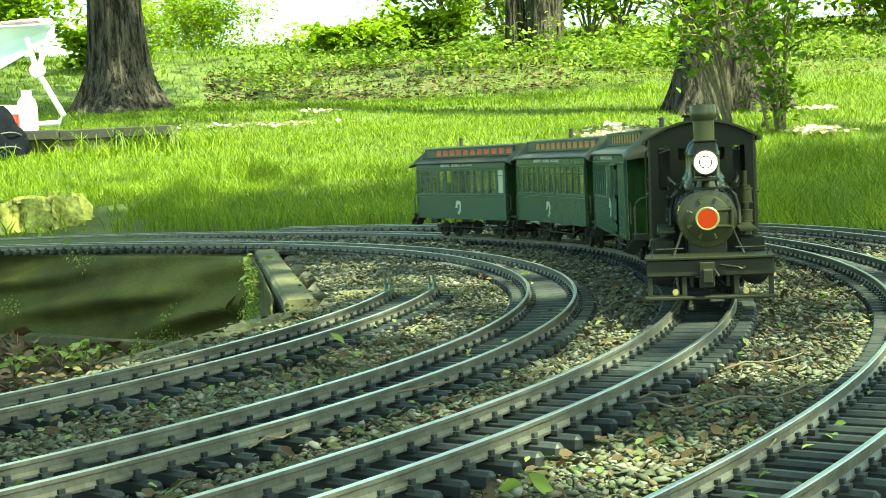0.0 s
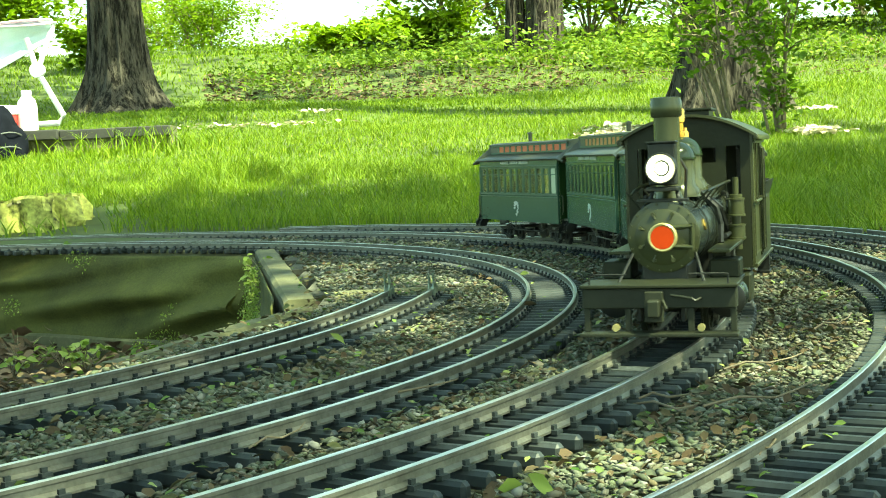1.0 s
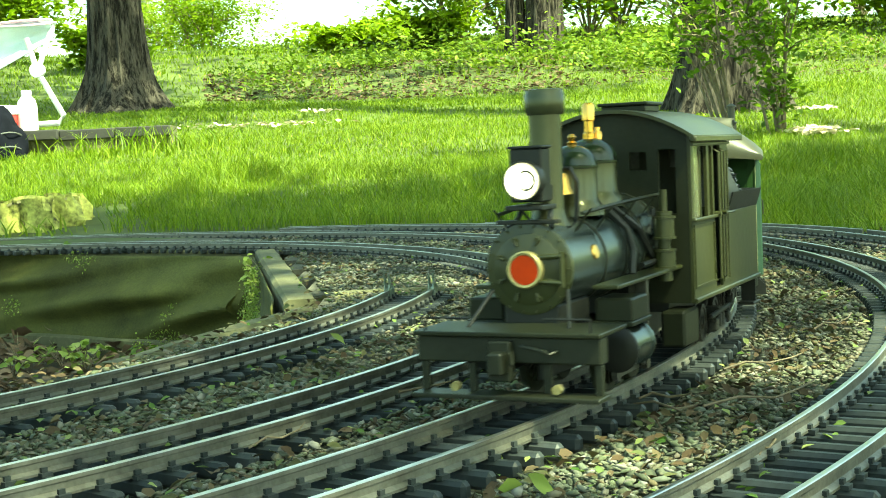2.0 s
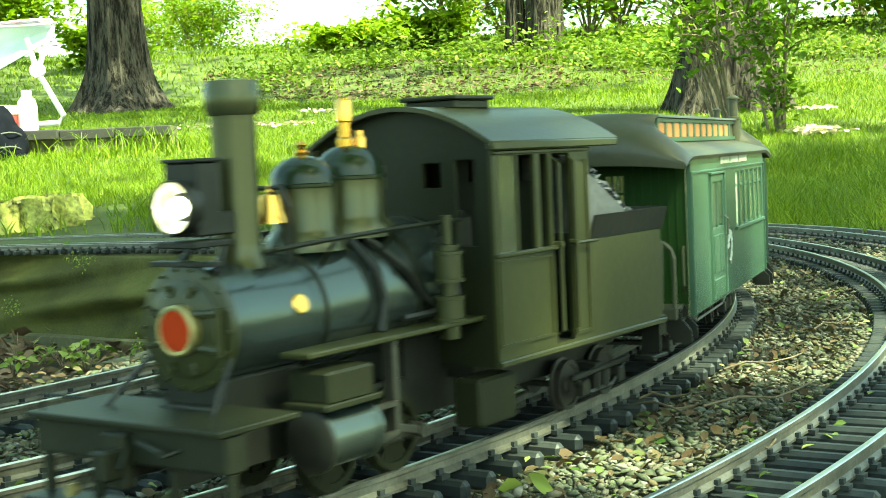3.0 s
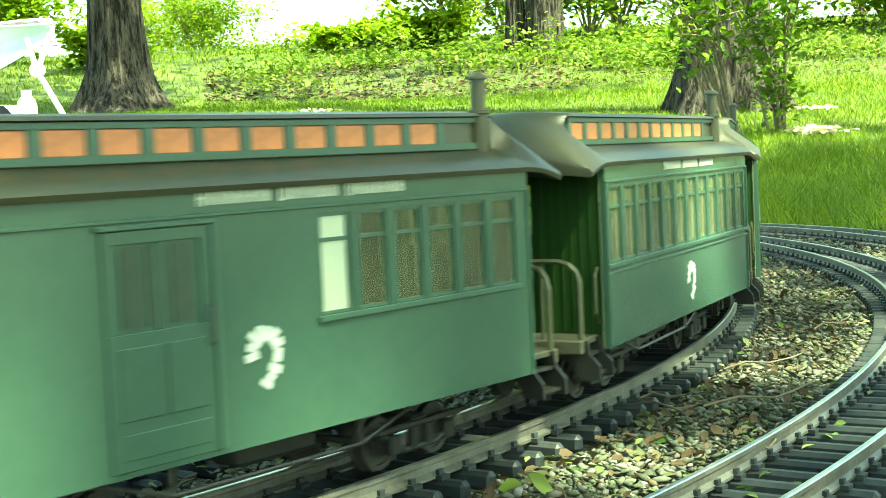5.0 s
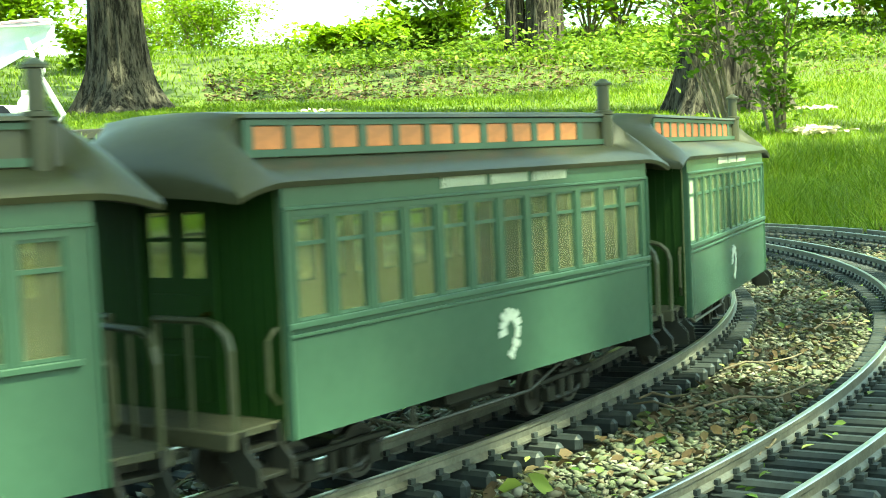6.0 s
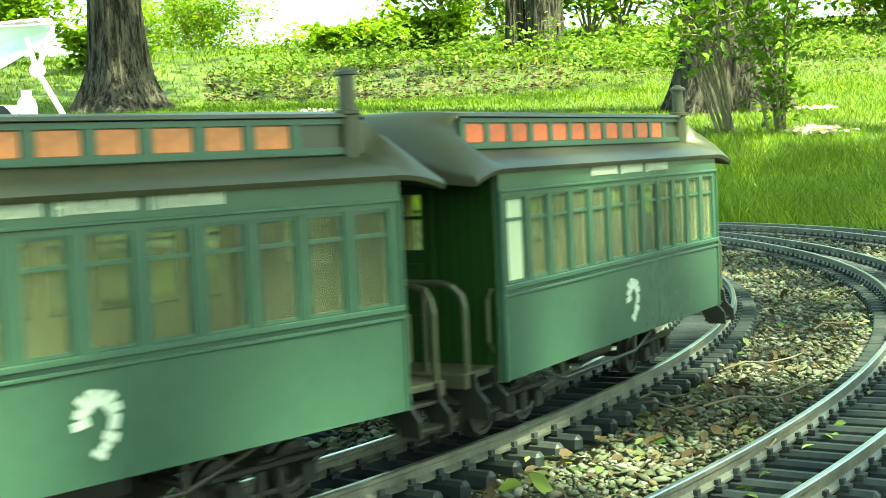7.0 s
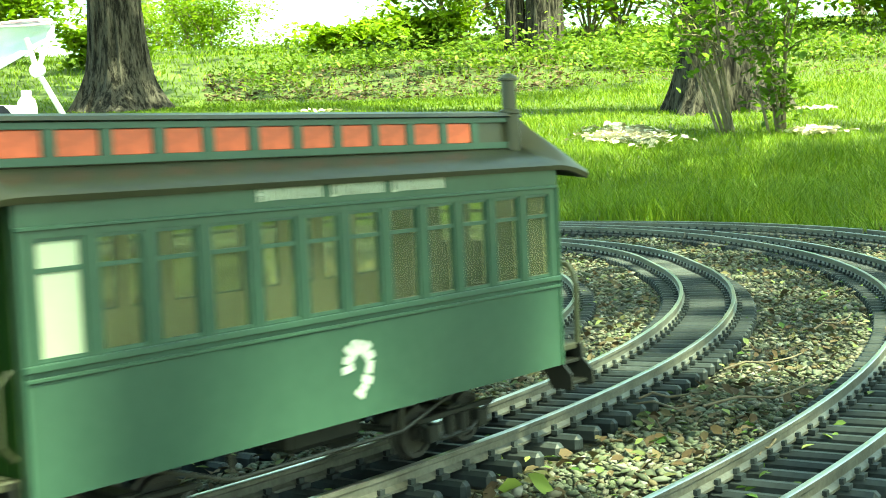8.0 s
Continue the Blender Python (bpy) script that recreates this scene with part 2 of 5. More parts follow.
def ground():
    xs = axis([(-400, -60, 40), (-60, -12, 6), (-12, -3, .5), (-3, -1.3, .1), (-1.3, 1.3, .03), (1.3, 3, .1), (3, 12, .5), (12, 60, 6), (60, 400, 40)])
    ys = axis([(-60, -6, 6), (-6, .1, .4), (.1, 3, .03), (3, 7, .12), (7, 20, .35), (20, 60, 3), (60, 900, 60)])
    verts = [(x, y, -0.195 + 0.012 * noise.noise((x * 9, y * 9, 0)) if in_pit(x, y) else max(ground_height(x, y), BED - 0.004) if y < 2.4 else ground_height(x, y)) for y in ys for x in xs]
    n = len(xs)
    faces = [(j * n + i, j * n + i + 1, (j + 1) * n + i + 1, (j + 1) * n + i) for j in range(len(ys) - 1) for i in range(n - 1)]
    ob = mesh_of("ground", verts, faces, LAWN)
    ob.data.materials.append(GRAVEL_BED)
    for k, p in enumerate(ob.data.polygons):
        c = p.center
        p.material_index = 1 if c.y < 2.75 and math.hypot(c.x + .7, c.y - 1.2) < 2.6 + .4 * noise.noise((c.x, c.y, 6)) else 0
    tagged(ob, "shaded soil under lawn and ballast, rising behind", "ground", kind="structure")


LAWN = material("lawn_soil", (0.055, 0.075, 0.012), 0.95, 0, 0.5, 1.5, 0.5, 14, tint=(0.09, 0.12, 0.02))
ground()


# ---- tracks ----
def ring_heading(ring, a):
    """Angle of the outward normal at a; past 0 the train's ring runs straight, then bends tighter."""
    if ring is not TRAIN_RING or a <= 0:
        return a
    return max(0.0, (a * ring[2] - STRAIGHT) / BACK_R)


def ring_point(ring, a, off=0.0, z=0.0):
    cx, cy, r, zt = ring
    if ring is TRAIN_RING and a > 0:
        h = ring_heading(ring, a)
        run = min(a * r, STRAIGHT)
        return Vector((cx + r - BACK_R + (BACK_R + off) * math.cos(h), cy + run + (BACK_R + off) * math.sin(h), zt + z - DIP * smooth(.08, .55, a)))
    return Vector((cx + (r + off) * math.cos(a), cy + (r + off) * math.sin(a), zt + z))


def rail_mesh(ring, a0, a1, off, parent):
    """One rail with head, web and foot, bent to the ring."""
    prof = [(-.0035, -RAIL_H), (.0035, -RAIL_H), (.0035, -RAIL_H + .0012), (.0009, -.0058), (.0009, -.0028), (.0016, -.0022), (.0016, -.0004), (.0011, 0),
            (-.0011, 0), (-.0016, -.0004), (-.0016, -.0022), (-.0009, -.0028), (-.0009, -.0058), (-.0035, -RAIL_H + .0012)]
    n = max(8, round(abs(a1 - a0) * ring[2] / 0.03))
    bm = bmesh.new()
    extrude_profile(bm, [[ring_point(ring, a0 + (a1 - a0) * i / n, off + x, z) for x, z in prof] for i in range(n + 1)])
    bm.normal_update()
    for f in bm.faces:
        if f.normal.z > .6 and f.calc_center_median().z > ring[3] - .001 - (DIP if ring is TRAIN_RING and f.calc_center_median().y > 1.6 else 0):
            f.material_index = 1
    return part("rail", bm, (RAIL, RAIL_TOP), parent)


def tie_mesh():
    """A sleeper with rounded edges and two rail chairs with bolt heads."""
    bm = bmesh.new()
    zt = -RAIL_H - .0003
    box(bm, -TIE_L / 2, TIE_L / 2, -.0035, .0035, zt - .0085, zt, .0019)
    for s in (-1, 1):
        for k in (-1, 1):
            x = s * GAUGE / 2 + k * .0052
            box(bm, x - .0017, x + .0017, -.003, .003, zt - .0003, zt + .0018)
            box(bm, x - .0009 - k * .0016, x + .0009 - k * .0016, -.0016, .0016, zt + .0016, zt + .0041)
    me = bpy.data.meshes.new("tie")
    bm.to_mesh(me)
    bm.free()
    me.materials.append(TIE)
    return me


TIE_MESH = tie_mesh()
PITCH = 0.0199


def track(label, ring, a0, a1, near0, near1, limit=300):
    """A length of track from angle a0 to a1 (degrees); sleepers between near0 and near1 are separate pieces."""
    a0, a1, near0, near1 = [radians(a) for a in (a0, a1, near0, near1)]
    thing = empty("railway_track", label, "track", "garden railway tracks")
    rail_mesh(ring, a0, a1, -GAUGE / 2, thing)
    rail_mesh(ring, a0, a1, GAUGE / 2, thing)
    n = round(abs(a1 - a0) * ring[2] / PITCH)
    rest_v, rest_f = [], []
    base = [v.co.copy() for v in TIE_MESH.vertices]
    polys = [tuple(p.vertices) for p in TIE_MESH.polygons]
    made = 0
    for i in range(n + 1):
        a = a0 + (a1 - a0) * i / n
        p = ring_point(ring, a)
        skew = random.uniform(-.02, .02)
        m = Matrix.Translation(p + Vector((0, 0, random.uniform(-.0004, 0)))) @ Matrix.Rotation(ring_heading(ring, a) + skew, 4, "Z")
        if near0 <= a <= near1 and made < limit:
            ob = new("tie", TIE_MESH)
            ob.parent = thing
            ob.matrix_local = m
            made += 1
        else:
            o = len(rest_v)
            rest_v += [m @ v for v in base]
            rest_f += [tuple(o + k for k in f) for f in polys]
    if rest_v:
        ob = mesh_of("far_sleeper_row", rest_v, rest_f, TIE_JOINED)
        ob.parent = thing
        tagged(ob, kind="stuff")
    return thing


track("dark-tied garden railway track carrying the train", TRAIN_RING, -75, 130, -42, 30)
track("dark-tied garden railway track on the inner ring", INNER_RING, -80, 130, -42, 40)
track("dark-tied garden railway track on the outer ring", OUTER_RING, -60, 15, -38, 15)
track("dark-tied garden railway track bending in behind the ring", OUTER_BACK, 15.8, 73, 15, 60)
track("dark-tied garden railway track at the lawn edge", FAR_RING, -12, 10, -12, 10)
track("dark-tied garden railway track bending in at the lawn edge", FAR_BACK, 10.9, 65, 10, 65)
track("garden railway siding ending at two metal wheel stops", SIDING, -60, SIDING_END, -45, SIDING_END)


# ---- train: its way round the ring ----
LEAD = ((-0.1, 0.43), (0.0, 1.25), (1.5, 13.45), (3.0, 26.9), (4.5, 40.75), (6.0, 53.8), (7.0, 62.06), (8.0, 70.82), (8.1, 71.68))


def lead_angle(t):
    """Degrees gone round by the baggage coach's leading corner at t seconds."""
    pts = LEAD
    for i in range(len(pts) - 1):
        if t <= pts[i + 1][0]:
            break
    (ta, va), (tb, vb) = pts[i], pts[i + 1]
    sa = (vb - pts[max(i - 1, 0)][1]) / (tb - pts[max(i - 1, 0)][0])
    nx = pts[min(i + 2, len(pts) - 1)]
    sb = (nx[1] - va) / (nx[0] - ta)
    u, w = (t - ta) / (tb - ta), tb - ta
    return (2*u**3 - 3*u*u + 1) * va + (u**3 - 2*u*u + u) * w * sa + (3*u*u - 2*u**3) * vb + (u**3 - u*u) * w * sb


def ride(behind, base, inset=0.0):
    """Pose of a vehicle whose middle runs that many degrees behind the baggage coach's leading corner, on bogies base apart, set in from the ring by inset."""
    r = TRAIN_RING[2]

    def at(t):
        a = radians(behind - lead_angle(t))
        rc = math.sqrt(r * r - base * base / 4)
        return Matrix.Translation(ring_point(TRAIN_RING, a, rc - r - inset)) @ Matrix.Rotation(ring_heading(TRAIN_RING, a) - math.pi / 2, 4, "Z")
    return at


def rows_of(at, step=0.2):
    return [(i * step, at(i * step)) for i in range(round(8.0 / step) + 1)]


COACH_L, COACH_W, COACH_Z = 0.285, 0.107, 0.0318
KEYED = []          # (part, its pose in time) of all that turns on the train
EAVE = 0.124


def spin(ob, pos, radius):
    """A wheelset that rolls as the train goes."""
    def at(t):
        way = radians(lead_angle(t)) * TRAIN_RING[2]
        return Matrix.Translation(pos) @ Matrix.Rotation(way / radius, 4, "Y")
    KEYED.append((ob, at))


def wheelset(parent, x, z, radius, mat=None, spokes=0):
    """Two flanged wheels on an axle, about the local y axis."""
    bm = bmesh.new()
    turn = Matrix.Rotation(math.pi / 2, 4, "X")
    for s in (-1, 1):
        y = s * .0205
        m = Matrix.Translation((0, y, 0)) @ Matrix.Rotation(-s * math.pi / 2, 4, "X")
        if spokes:
            n = 24
            ro, ri = radius, radius * .8
            ringv = []
            for r, h in ((ri, -.002), (ro * 1.1, -.002), (ro * 1.1, -.0008), (ro, -.0008), (ro, .0028), (ri, .0028)):
                ringv.append([bm.verts.new(m @ Vector((r * math.cos(6.2832 * i / n), r * math.sin(6.2832 * i / n), h))) for i in range(n)])
            for k in range(6):
                a, b = ringv[k], ringv[(k + 1) % 6]
                for i in range(n):
                    bm.faces.new((a[i], a[(i + 1) % n], b[(i + 1) % n], b[i]))
            for k in range(spokes):
                box(bm, 0, ri * 1.02, -.0009, .0009, -.0012, .0018, 0, m @ Matrix.Rotation(6.2832 * k / spokes, 4, "Z"))
            lathe(bm, [(radius * .28, -.002), (radius * .28, .0032), (radius * .15, .0036)], m, 12)
            box(bm, -ri, -ri * .35, -ri * .5, ri * .5, -.0005, .002, .0005, m)
        else:
            lathe(bm, [(radius * 1.12, -.0022), (radius * 1.12, -.001), (radius, -.0006), (radius, .003), (radius * .82, .003), (radius * .78, .002), (radius * .35, .002), (radius * .3, .0034), (.001, .0036)], m, 20)
    lathe(bm, [(.0018, -.022), (.0018, .022)], turn, 8)
    bmesh.ops.recalc_face_normals(bm, faces=bm.faces)
    ob = part("wheelset", bm, mat or WHEEL, parent)
    spin(ob, (x, 0, z), radius)
    return ob


def truck(parent, x, wheelbase=.038, radius=.0112):
    """A four-wheeled bogie with side frames, springs and a bolster."""
    bm = bmesh.new()
    for s in (-1, 1):
        y = s * .0305
        box(bm, -wheelbase * .78, wheelbase * .78, y - .0016, y + .0016, .0165, .0192, .0006)
        tube(bm, [(-wheelbase * .7, y, .0165), (-wheelbase * .3, y, .0075), (wheelbase * .3, y, .0075), (wheelbase * .7, y, .0165)], .0013, 6)
        for k in (-1, 1):
            box(bm, k * wheelbase / 2 - .0038, k * wheelbase / 2 + .0038, y - .0028, y + .0028, .0075, .0155, .0008)
            rod(bm, (k * .005, y, .008), (k * .005, y, .0165), .0024, n=8)
    box(bm, -.005, .005, -.031, .031, .0165, .021, .001)
    t = part("truck", bm, BLACK, parent, "black metal bogie")
    for k in (-1, 1):
        wheelset(t, k * wheelbase / 2, radius, radius)
    t.matrix_local = Matrix.Translation((x, 0, 0)) @ Matrix.Rotation(-x / TRAIN_RING[2], 4, "Z")
    return t


def roof_ring(x, u):
    """One cross-section of the roof: u 0 over the saloon, 1 at the tip of the hood."""
    half_w = COACH_W / 2 + .002
    fall = 1 - (1 - min(1, u) ** 2) ** .6
    k = smooth(.04, .42, u)
    edge = EAVE + .0005 - .0048 * u * u
    top = .1503 - .0236 * fall
    over = [(half_w, edge - .003), (half_w + .0008, edge - .001), (half_w * .985, edge + .0012)]
    saloon = [(.0435, .1290), (.0337, .1322), (.0331, .1462), (.0365, .1468), (.036, .1482), (.018, .1499), (0.0, .1503)]
    dome = [(half_w * f, edge + .0012 + (top - edge - .0012) * (1 - f ** 2.4)) for f in (.9, .78, .64, .5, .34, .17, 0)]
    over += [(p * (1 - k) + q * k, min(z * (1 - k) + w * k, top)) for (p, z), (q, w) in zip(saloon, dome)]
    arch = (top - edge - .0035) * smooth(.1, .9, u)
    under = [(half_w * f, edge - .003 + max(0, arch) * (1 - f * f)) for f in (-.8, -.5, -.2, .2, .5, .8)]
    return [(x, y, z) for y, z in over] + [(x, -y, z) for y, z in over[-2::-1]] + [(x, y, z) for y, z in under]


def coach_roof(parent):
    """Clerestory roof that ends in a full rounded hood over each platform."""
    bm = bmesh.new()
    half = COACH_L / 2
    ends = [(half - .003 + .0265 * u, u) for u in (1, .985, .95, .9, .82, .72, .6, .48, .36, .24, .14, .06, 0)]
    extrude_profile(bm, [roof_ring(-x, u) for x, u in ends] + [roof_ring(x, u) for x, u in ends[::-1]])
    return part("roof", bm, ROOF, parent, "dark green clerestory roof", smooth=True)


def windowed_side(s, openings, z0, z1, y0, y1):
    """One side wall with real openings between x0 and x1 pairs."""
    half = COACH_L / 2
    us = sorted({-half, half, *[round(x, 6) for o in openings for x in o]})
    bm = bmesh.new()
    holed_panel(bm, us, [COACH_Z, z0, z1, EAVE], lambda u, v: not (z0 < v < z1 and any(a < u < b for a, b in openings)), lambda u, v, k: (u, s * (y1 if k else y0), v))
    return bm


def window_mesh(w, h):
    """Sash frame with a meeting rail above the middle, about the opening's lower middle."""
    bm = bmesh.new()
    t = .0011
    for a, b, c, d in ((-w / 2, -w / 2 + t, 0, h), (w / 2 - t, w / 2, 0, h), (-w / 2 + t, w / 2 - t, 0, t), (-w / 2 + t, w / 2 - t, h - t, h), (-w / 2 + t, w / 2 - t, h * .72, h * .72 + .0015)):
        box(bm, a, b, -.0009, .0009, c, d)
    me = bpy.data.meshes.new("window")
    bm.to_mesh(me)
    bm.free()
    me.materials.append(GREEN_TRIM)
    bm = bmesh.new()
    box(bm, -w / 2 + .0005, w / 2 - .0005, -.0003, .0003, .0005, h - .0005)
    pane = bpy.data.meshes.new("pane")
    bm.to_mesh(pane)
    bm.free()
    pane.materials.append(GLASS)
    return me, pane


def hook_emblem(parent, x, y):
    """A white curled emblem made of short curved flakes, open towards the front of the car."""
    s = 1 if y > 0 else -1
    up = .008 if x > .01 else -.0035
    way = [(.0066 * math.cos(radians(205 - 29 * i)), .0565 + up + .0066 * math.sin(radians(205 - 29 * i))) for i in range(8)] + [(.005, .0512 + up), (.0035, .048 + up), (.0005, .0458 + up), (-.001, .0435 + up)]
    bm = bmesh.new()
    for i in range(len(way) - 1):
        (xa, za), (xb, zb) = way[i], way[i + 1]
        d = math.hypot(xb - xa, zb - za)
        nx, nz = -(zb - za) / d, (xb - xa) / d
        w = (.003, .0022, .0034, .003, .0024, .0031, .0026, .0018, .0028, .0016, .0025)[i]
        xb, zb = xa + (xb - xa) * .86, za + (zb - za) * .86
        ring = [(xa - nx * w, za - nz * w), (xb - nx * w, zb - nz * w), (xb + nx * w, zb + nz * w), (xa + nx * w, za + nz * w)]
        extrude_profile(bm, [[(x - s * a, y + o, b) for a, b in ring] for o in (-.0002, .0002)])
    return part("emblem", bm, WHITE, parent, "white painted curled emblem")


def lettering(parent, x, y):
    """Three painted words, too small to read, as short bars."""
    for a, b in ((-.052, -.018), (-.0145, .0165), (.02, .052)):
        bm = bmesh.new()
        k = a
        while k < b - .0015:
            first = k == a
            w, h = (.0032, .0056) if first else (random.uniform(.0021, .0027), .0043)
            z = .1168 if first else .1171
            for f in (0, w - .0009):
                box(bm, x - k - f - .0009, x - k - f, y - .0002, y + .0002, z, z + h)
            q = random.choice((z, z + h * .4, z + h - .0009))
            box(bm, x - k - w + .0009, x - k - .0009, y - .0002, y + .0002, q, q + .0009)
            k += w + .0013
        part("lettering", bm, CREAM_PAINT, parent, "cream painted lettering")


def platform(parent, s):
    """End platform with deck, steps, railings and buffer beam. s: +1 at the leading end."""
    half = COACH_L / 2
    x0, x1 = s * half, s * (half + .0245)
    a, b = min(x0, x1), max(x0, x1)
    bm = bmesh.new()
    box(bm, a, b, -.0475, .0475, .036, .039, .0005)
    box(bm, x1 - .002, x1 + .002, -.0485, .0485, .0325, .0392, .0007)
    part("deck", bm, FLOOR_WOOD, parent, "worn wooden platform deck")
    for k in (-1, 1):
        bm = bmesh.new()
        for i, z in enumerate((.031, .0215)):
            y = k * (.044 + .0035 * i)
            box(bm, a + .003, b - .004, y - .005, y + .005, z - .0008, z + .0008, .0003)
        for x in (a + .003, b - .004):
            side = [(k * .034, .0385), (k * .0495, .0385), (k * .0505, .032), (k * .0555, .0265), (k * .056, .0195), (k * .045, .0195), (k * .041, .0265), (k * .034, .031)]
            extrude_profile(bm, [[(x + o, y, z) for y, z in side] for o in (-.0007, .0007)])
        part("steps", bm, BLACK, parent, "dark metal platform steps")
    for k in (-1, 1):
        bm = bmesh.new()
        xe = x1 - s * .001
        tube(bm, [(xe, k * .012, .039), (xe, k * .012, .0775)], .0013)
        tube(bm, [(xe, k * .011, .077), (xe, k * .0365, .077), (xe, k * .042, .0755), (xe - s * .001, k * .0455, .072), (xe - s * .001, k * .047, .067), (xe - s * .001, k * .047, .039)], .0014)
        tube(bm, [(xe, k * .028, .039), (xe, k * .028, .077)], .0009)
        part("railing", bm, RAILING, parent, "bent metal platform railing")
        bm = bmesh.new()
        tube(bm, [(x0 + s * .001, k * .0485, .045), (x0 + s * .006, k * .049, .05), (x0 + s * .006, k * .049, .068), (x0 + s * .001, k * .0485, .072)], .0009)
        part("grab_iron", bm, RAILING, parent)
    bm = bmesh.new()
    box(bm, x1 - s * .004 - .003, x1 + s * .02, -.0035, .0035, .0205, .026, .0008)
    rod(bm, (x1 + s * .018, 0, .018), (x1 + s * .018, 0, .028), .005, n=10)
    part("coupler", bm, BLACK, parent, "black knuckle coupler")


def end_wall(parent, s):
    """Boarded end wall round a panelled door with two glazed lights, hood shade in its green."""
    half = COACH_L / 2
    x0, x1 = (half - .003, half) if s > 0 else (-half, -half + .003)
    W = COACH_W / 2 - .0026
    bm = bmesh.new()
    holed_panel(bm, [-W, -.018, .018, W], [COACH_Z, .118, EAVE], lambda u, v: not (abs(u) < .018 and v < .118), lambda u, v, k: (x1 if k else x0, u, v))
    part("end_wall", bm, SHADED_END_GREEN, parent, "green boarded end wall with the hood's shade in its colour")
    e = x1 if s > 0 else x0
    bm = bmesh.new()
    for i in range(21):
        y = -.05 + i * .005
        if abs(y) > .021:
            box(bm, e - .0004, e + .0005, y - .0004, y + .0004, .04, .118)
    tagged(part("beading", bm, SHADED_END_GREEN, parent, "fine vertical beading"), kind="stuff")
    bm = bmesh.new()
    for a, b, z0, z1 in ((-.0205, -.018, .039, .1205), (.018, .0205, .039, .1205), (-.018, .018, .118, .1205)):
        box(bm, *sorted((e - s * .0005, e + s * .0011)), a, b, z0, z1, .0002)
    part("door_frame", bm, SHADED_END_GREEN, parent)
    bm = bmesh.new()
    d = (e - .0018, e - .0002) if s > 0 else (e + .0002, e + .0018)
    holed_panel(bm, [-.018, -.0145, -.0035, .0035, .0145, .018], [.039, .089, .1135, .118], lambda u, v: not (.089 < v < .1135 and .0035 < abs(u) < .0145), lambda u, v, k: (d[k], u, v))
    dr = part("end_door", bm, SHADED_END_GREEN, parent)
    for a, b, z0, z1 in ((-.014, -.002, .043, .06), (.002, .014, .043, .06), (-.014, .014, .066, .083)):
        bm = bmesh.new()
        box(bm, *sorted((e - s * .0003, e + s * .0006)), a, b, z0, z1, .0003)
        part("door_panel", bm, SHADED_END_GREEN, dr)
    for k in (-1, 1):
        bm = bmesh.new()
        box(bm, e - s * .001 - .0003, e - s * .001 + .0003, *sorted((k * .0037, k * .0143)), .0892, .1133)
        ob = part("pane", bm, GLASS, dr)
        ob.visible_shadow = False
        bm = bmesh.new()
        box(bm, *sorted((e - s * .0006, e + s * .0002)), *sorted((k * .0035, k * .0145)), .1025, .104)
        part("glazing_bar", bm, SHADED_END_GREEN, dr)
    bm = bmesh.new()
    rod(bm, (e, .0155, .076), (e + s * .003, .0155, .076), .001, n=6)
    part("door_handle", bm, BRASS, dr, "small brass handle")


def coach(kind, label, red):
    """A clerestory coach with openings, platforms, bogies and truss rods."""
    c = empty(kind, label, "model coach", "coaches of the train")
    half = COACH_L / 2
    z0, z1 = .0735, .1108
    if kind == "passenger_coach":
        pitch = (COACH_L - .008) / 12
        outer = [(-half + .004 + pitch * i + .0028, -half + .004 + pitch * (i + 1) - .0028) for i in range(12)]
    else:
        # six saloon windows towards the rear, a sliding door towards the front
        pitch = .0208
        first = -.1352
        outer = [(first + pitch * i + .0025, first + pitch * (i + 1) - .0025) for i in range(6)]
    for s in (-1, 1):
        part("side_wall", windowed_side(s, outer, z0, z1, COACH_W / 2 - .0026, COACH_W / 2), GREEN, c, "green painted side with plain lower panel")
        part("lining", windowed_side(s, [(a + .0004, b - .0004) for a, b in outer], z0 + .0003, z1 - .0003, COACH_W / 2 - .0034, COACH_W / 2 - .0027), CREAM, c, "pale cream inner lining")
    bm = bmesh.new()
    box(bm, -half + .0035, half - .0035, -COACH_W / 2 + .0036, COACH_W / 2 - .0036, .036, .04)
    part("floor_pan", bm, FLOOR_WOOD, c)
    for s in (-1, 1):
        y = s * COACH_W / 2
        y0, y1 = sorted((y, y + s * .0009))
        bm = bmesh.new()
        xa = -half if kind == "passenger_coach" else outer[0][0] - .003
        xb = half if kind == "passenger_coach" else outer[-1][1] + .003
        box(bm, xa, xb, y0, y1 + (.0006 if s > 0 else 0), .071, .0732, .0003)
        if kind == "passenger_coach":
            box(bm, xa, xb, y0, y1, .0678, .0692, .0003)
        box(bm, -half, half, y0, y1, .1132, .1146, .0003)
        for e in (-half, half - .0012):
            box(bm, e, e + .0012, y0, y1, COACH_Z, .1132)
        part("moulding", bm, GREEN_TRIM, c, "raised green beading")
        frame_me, pane_me = WINDOWS[kind]
        for i, (a, b) in enumerate(outer):
            frosted = (kind != "passenger_coach" or red is RED) and i == len(outer) - 1
            w = new("window", frame_me)
            w.parent = c
            w.location = ((a + b) / 2, s * (COACH_W / 2 - .0016), z0)
            p = new("pane", pane_me if not frosted else FROSTED_PANES[kind])
            p.parent = w
            p.visible_shadow = False
        lettering(c, -.0075, y + s * .0004)
        hook_emblem(c, -.0035 if kind == "passenger_coach" else .0175, y + s * .0004)
        bm = bmesh.new()
        tube(bm, [(-half + .05, s * .036, .031), (-half + .095, s * .036, .017), (half - .095, s * .036, .017), (half - .05, s * .036, .031)], .0009)
        for x in (-half + .095, half - .095):
            rod(bm, (x, s * .036, .017), (x, s * .036, .034), .0012, n=6)
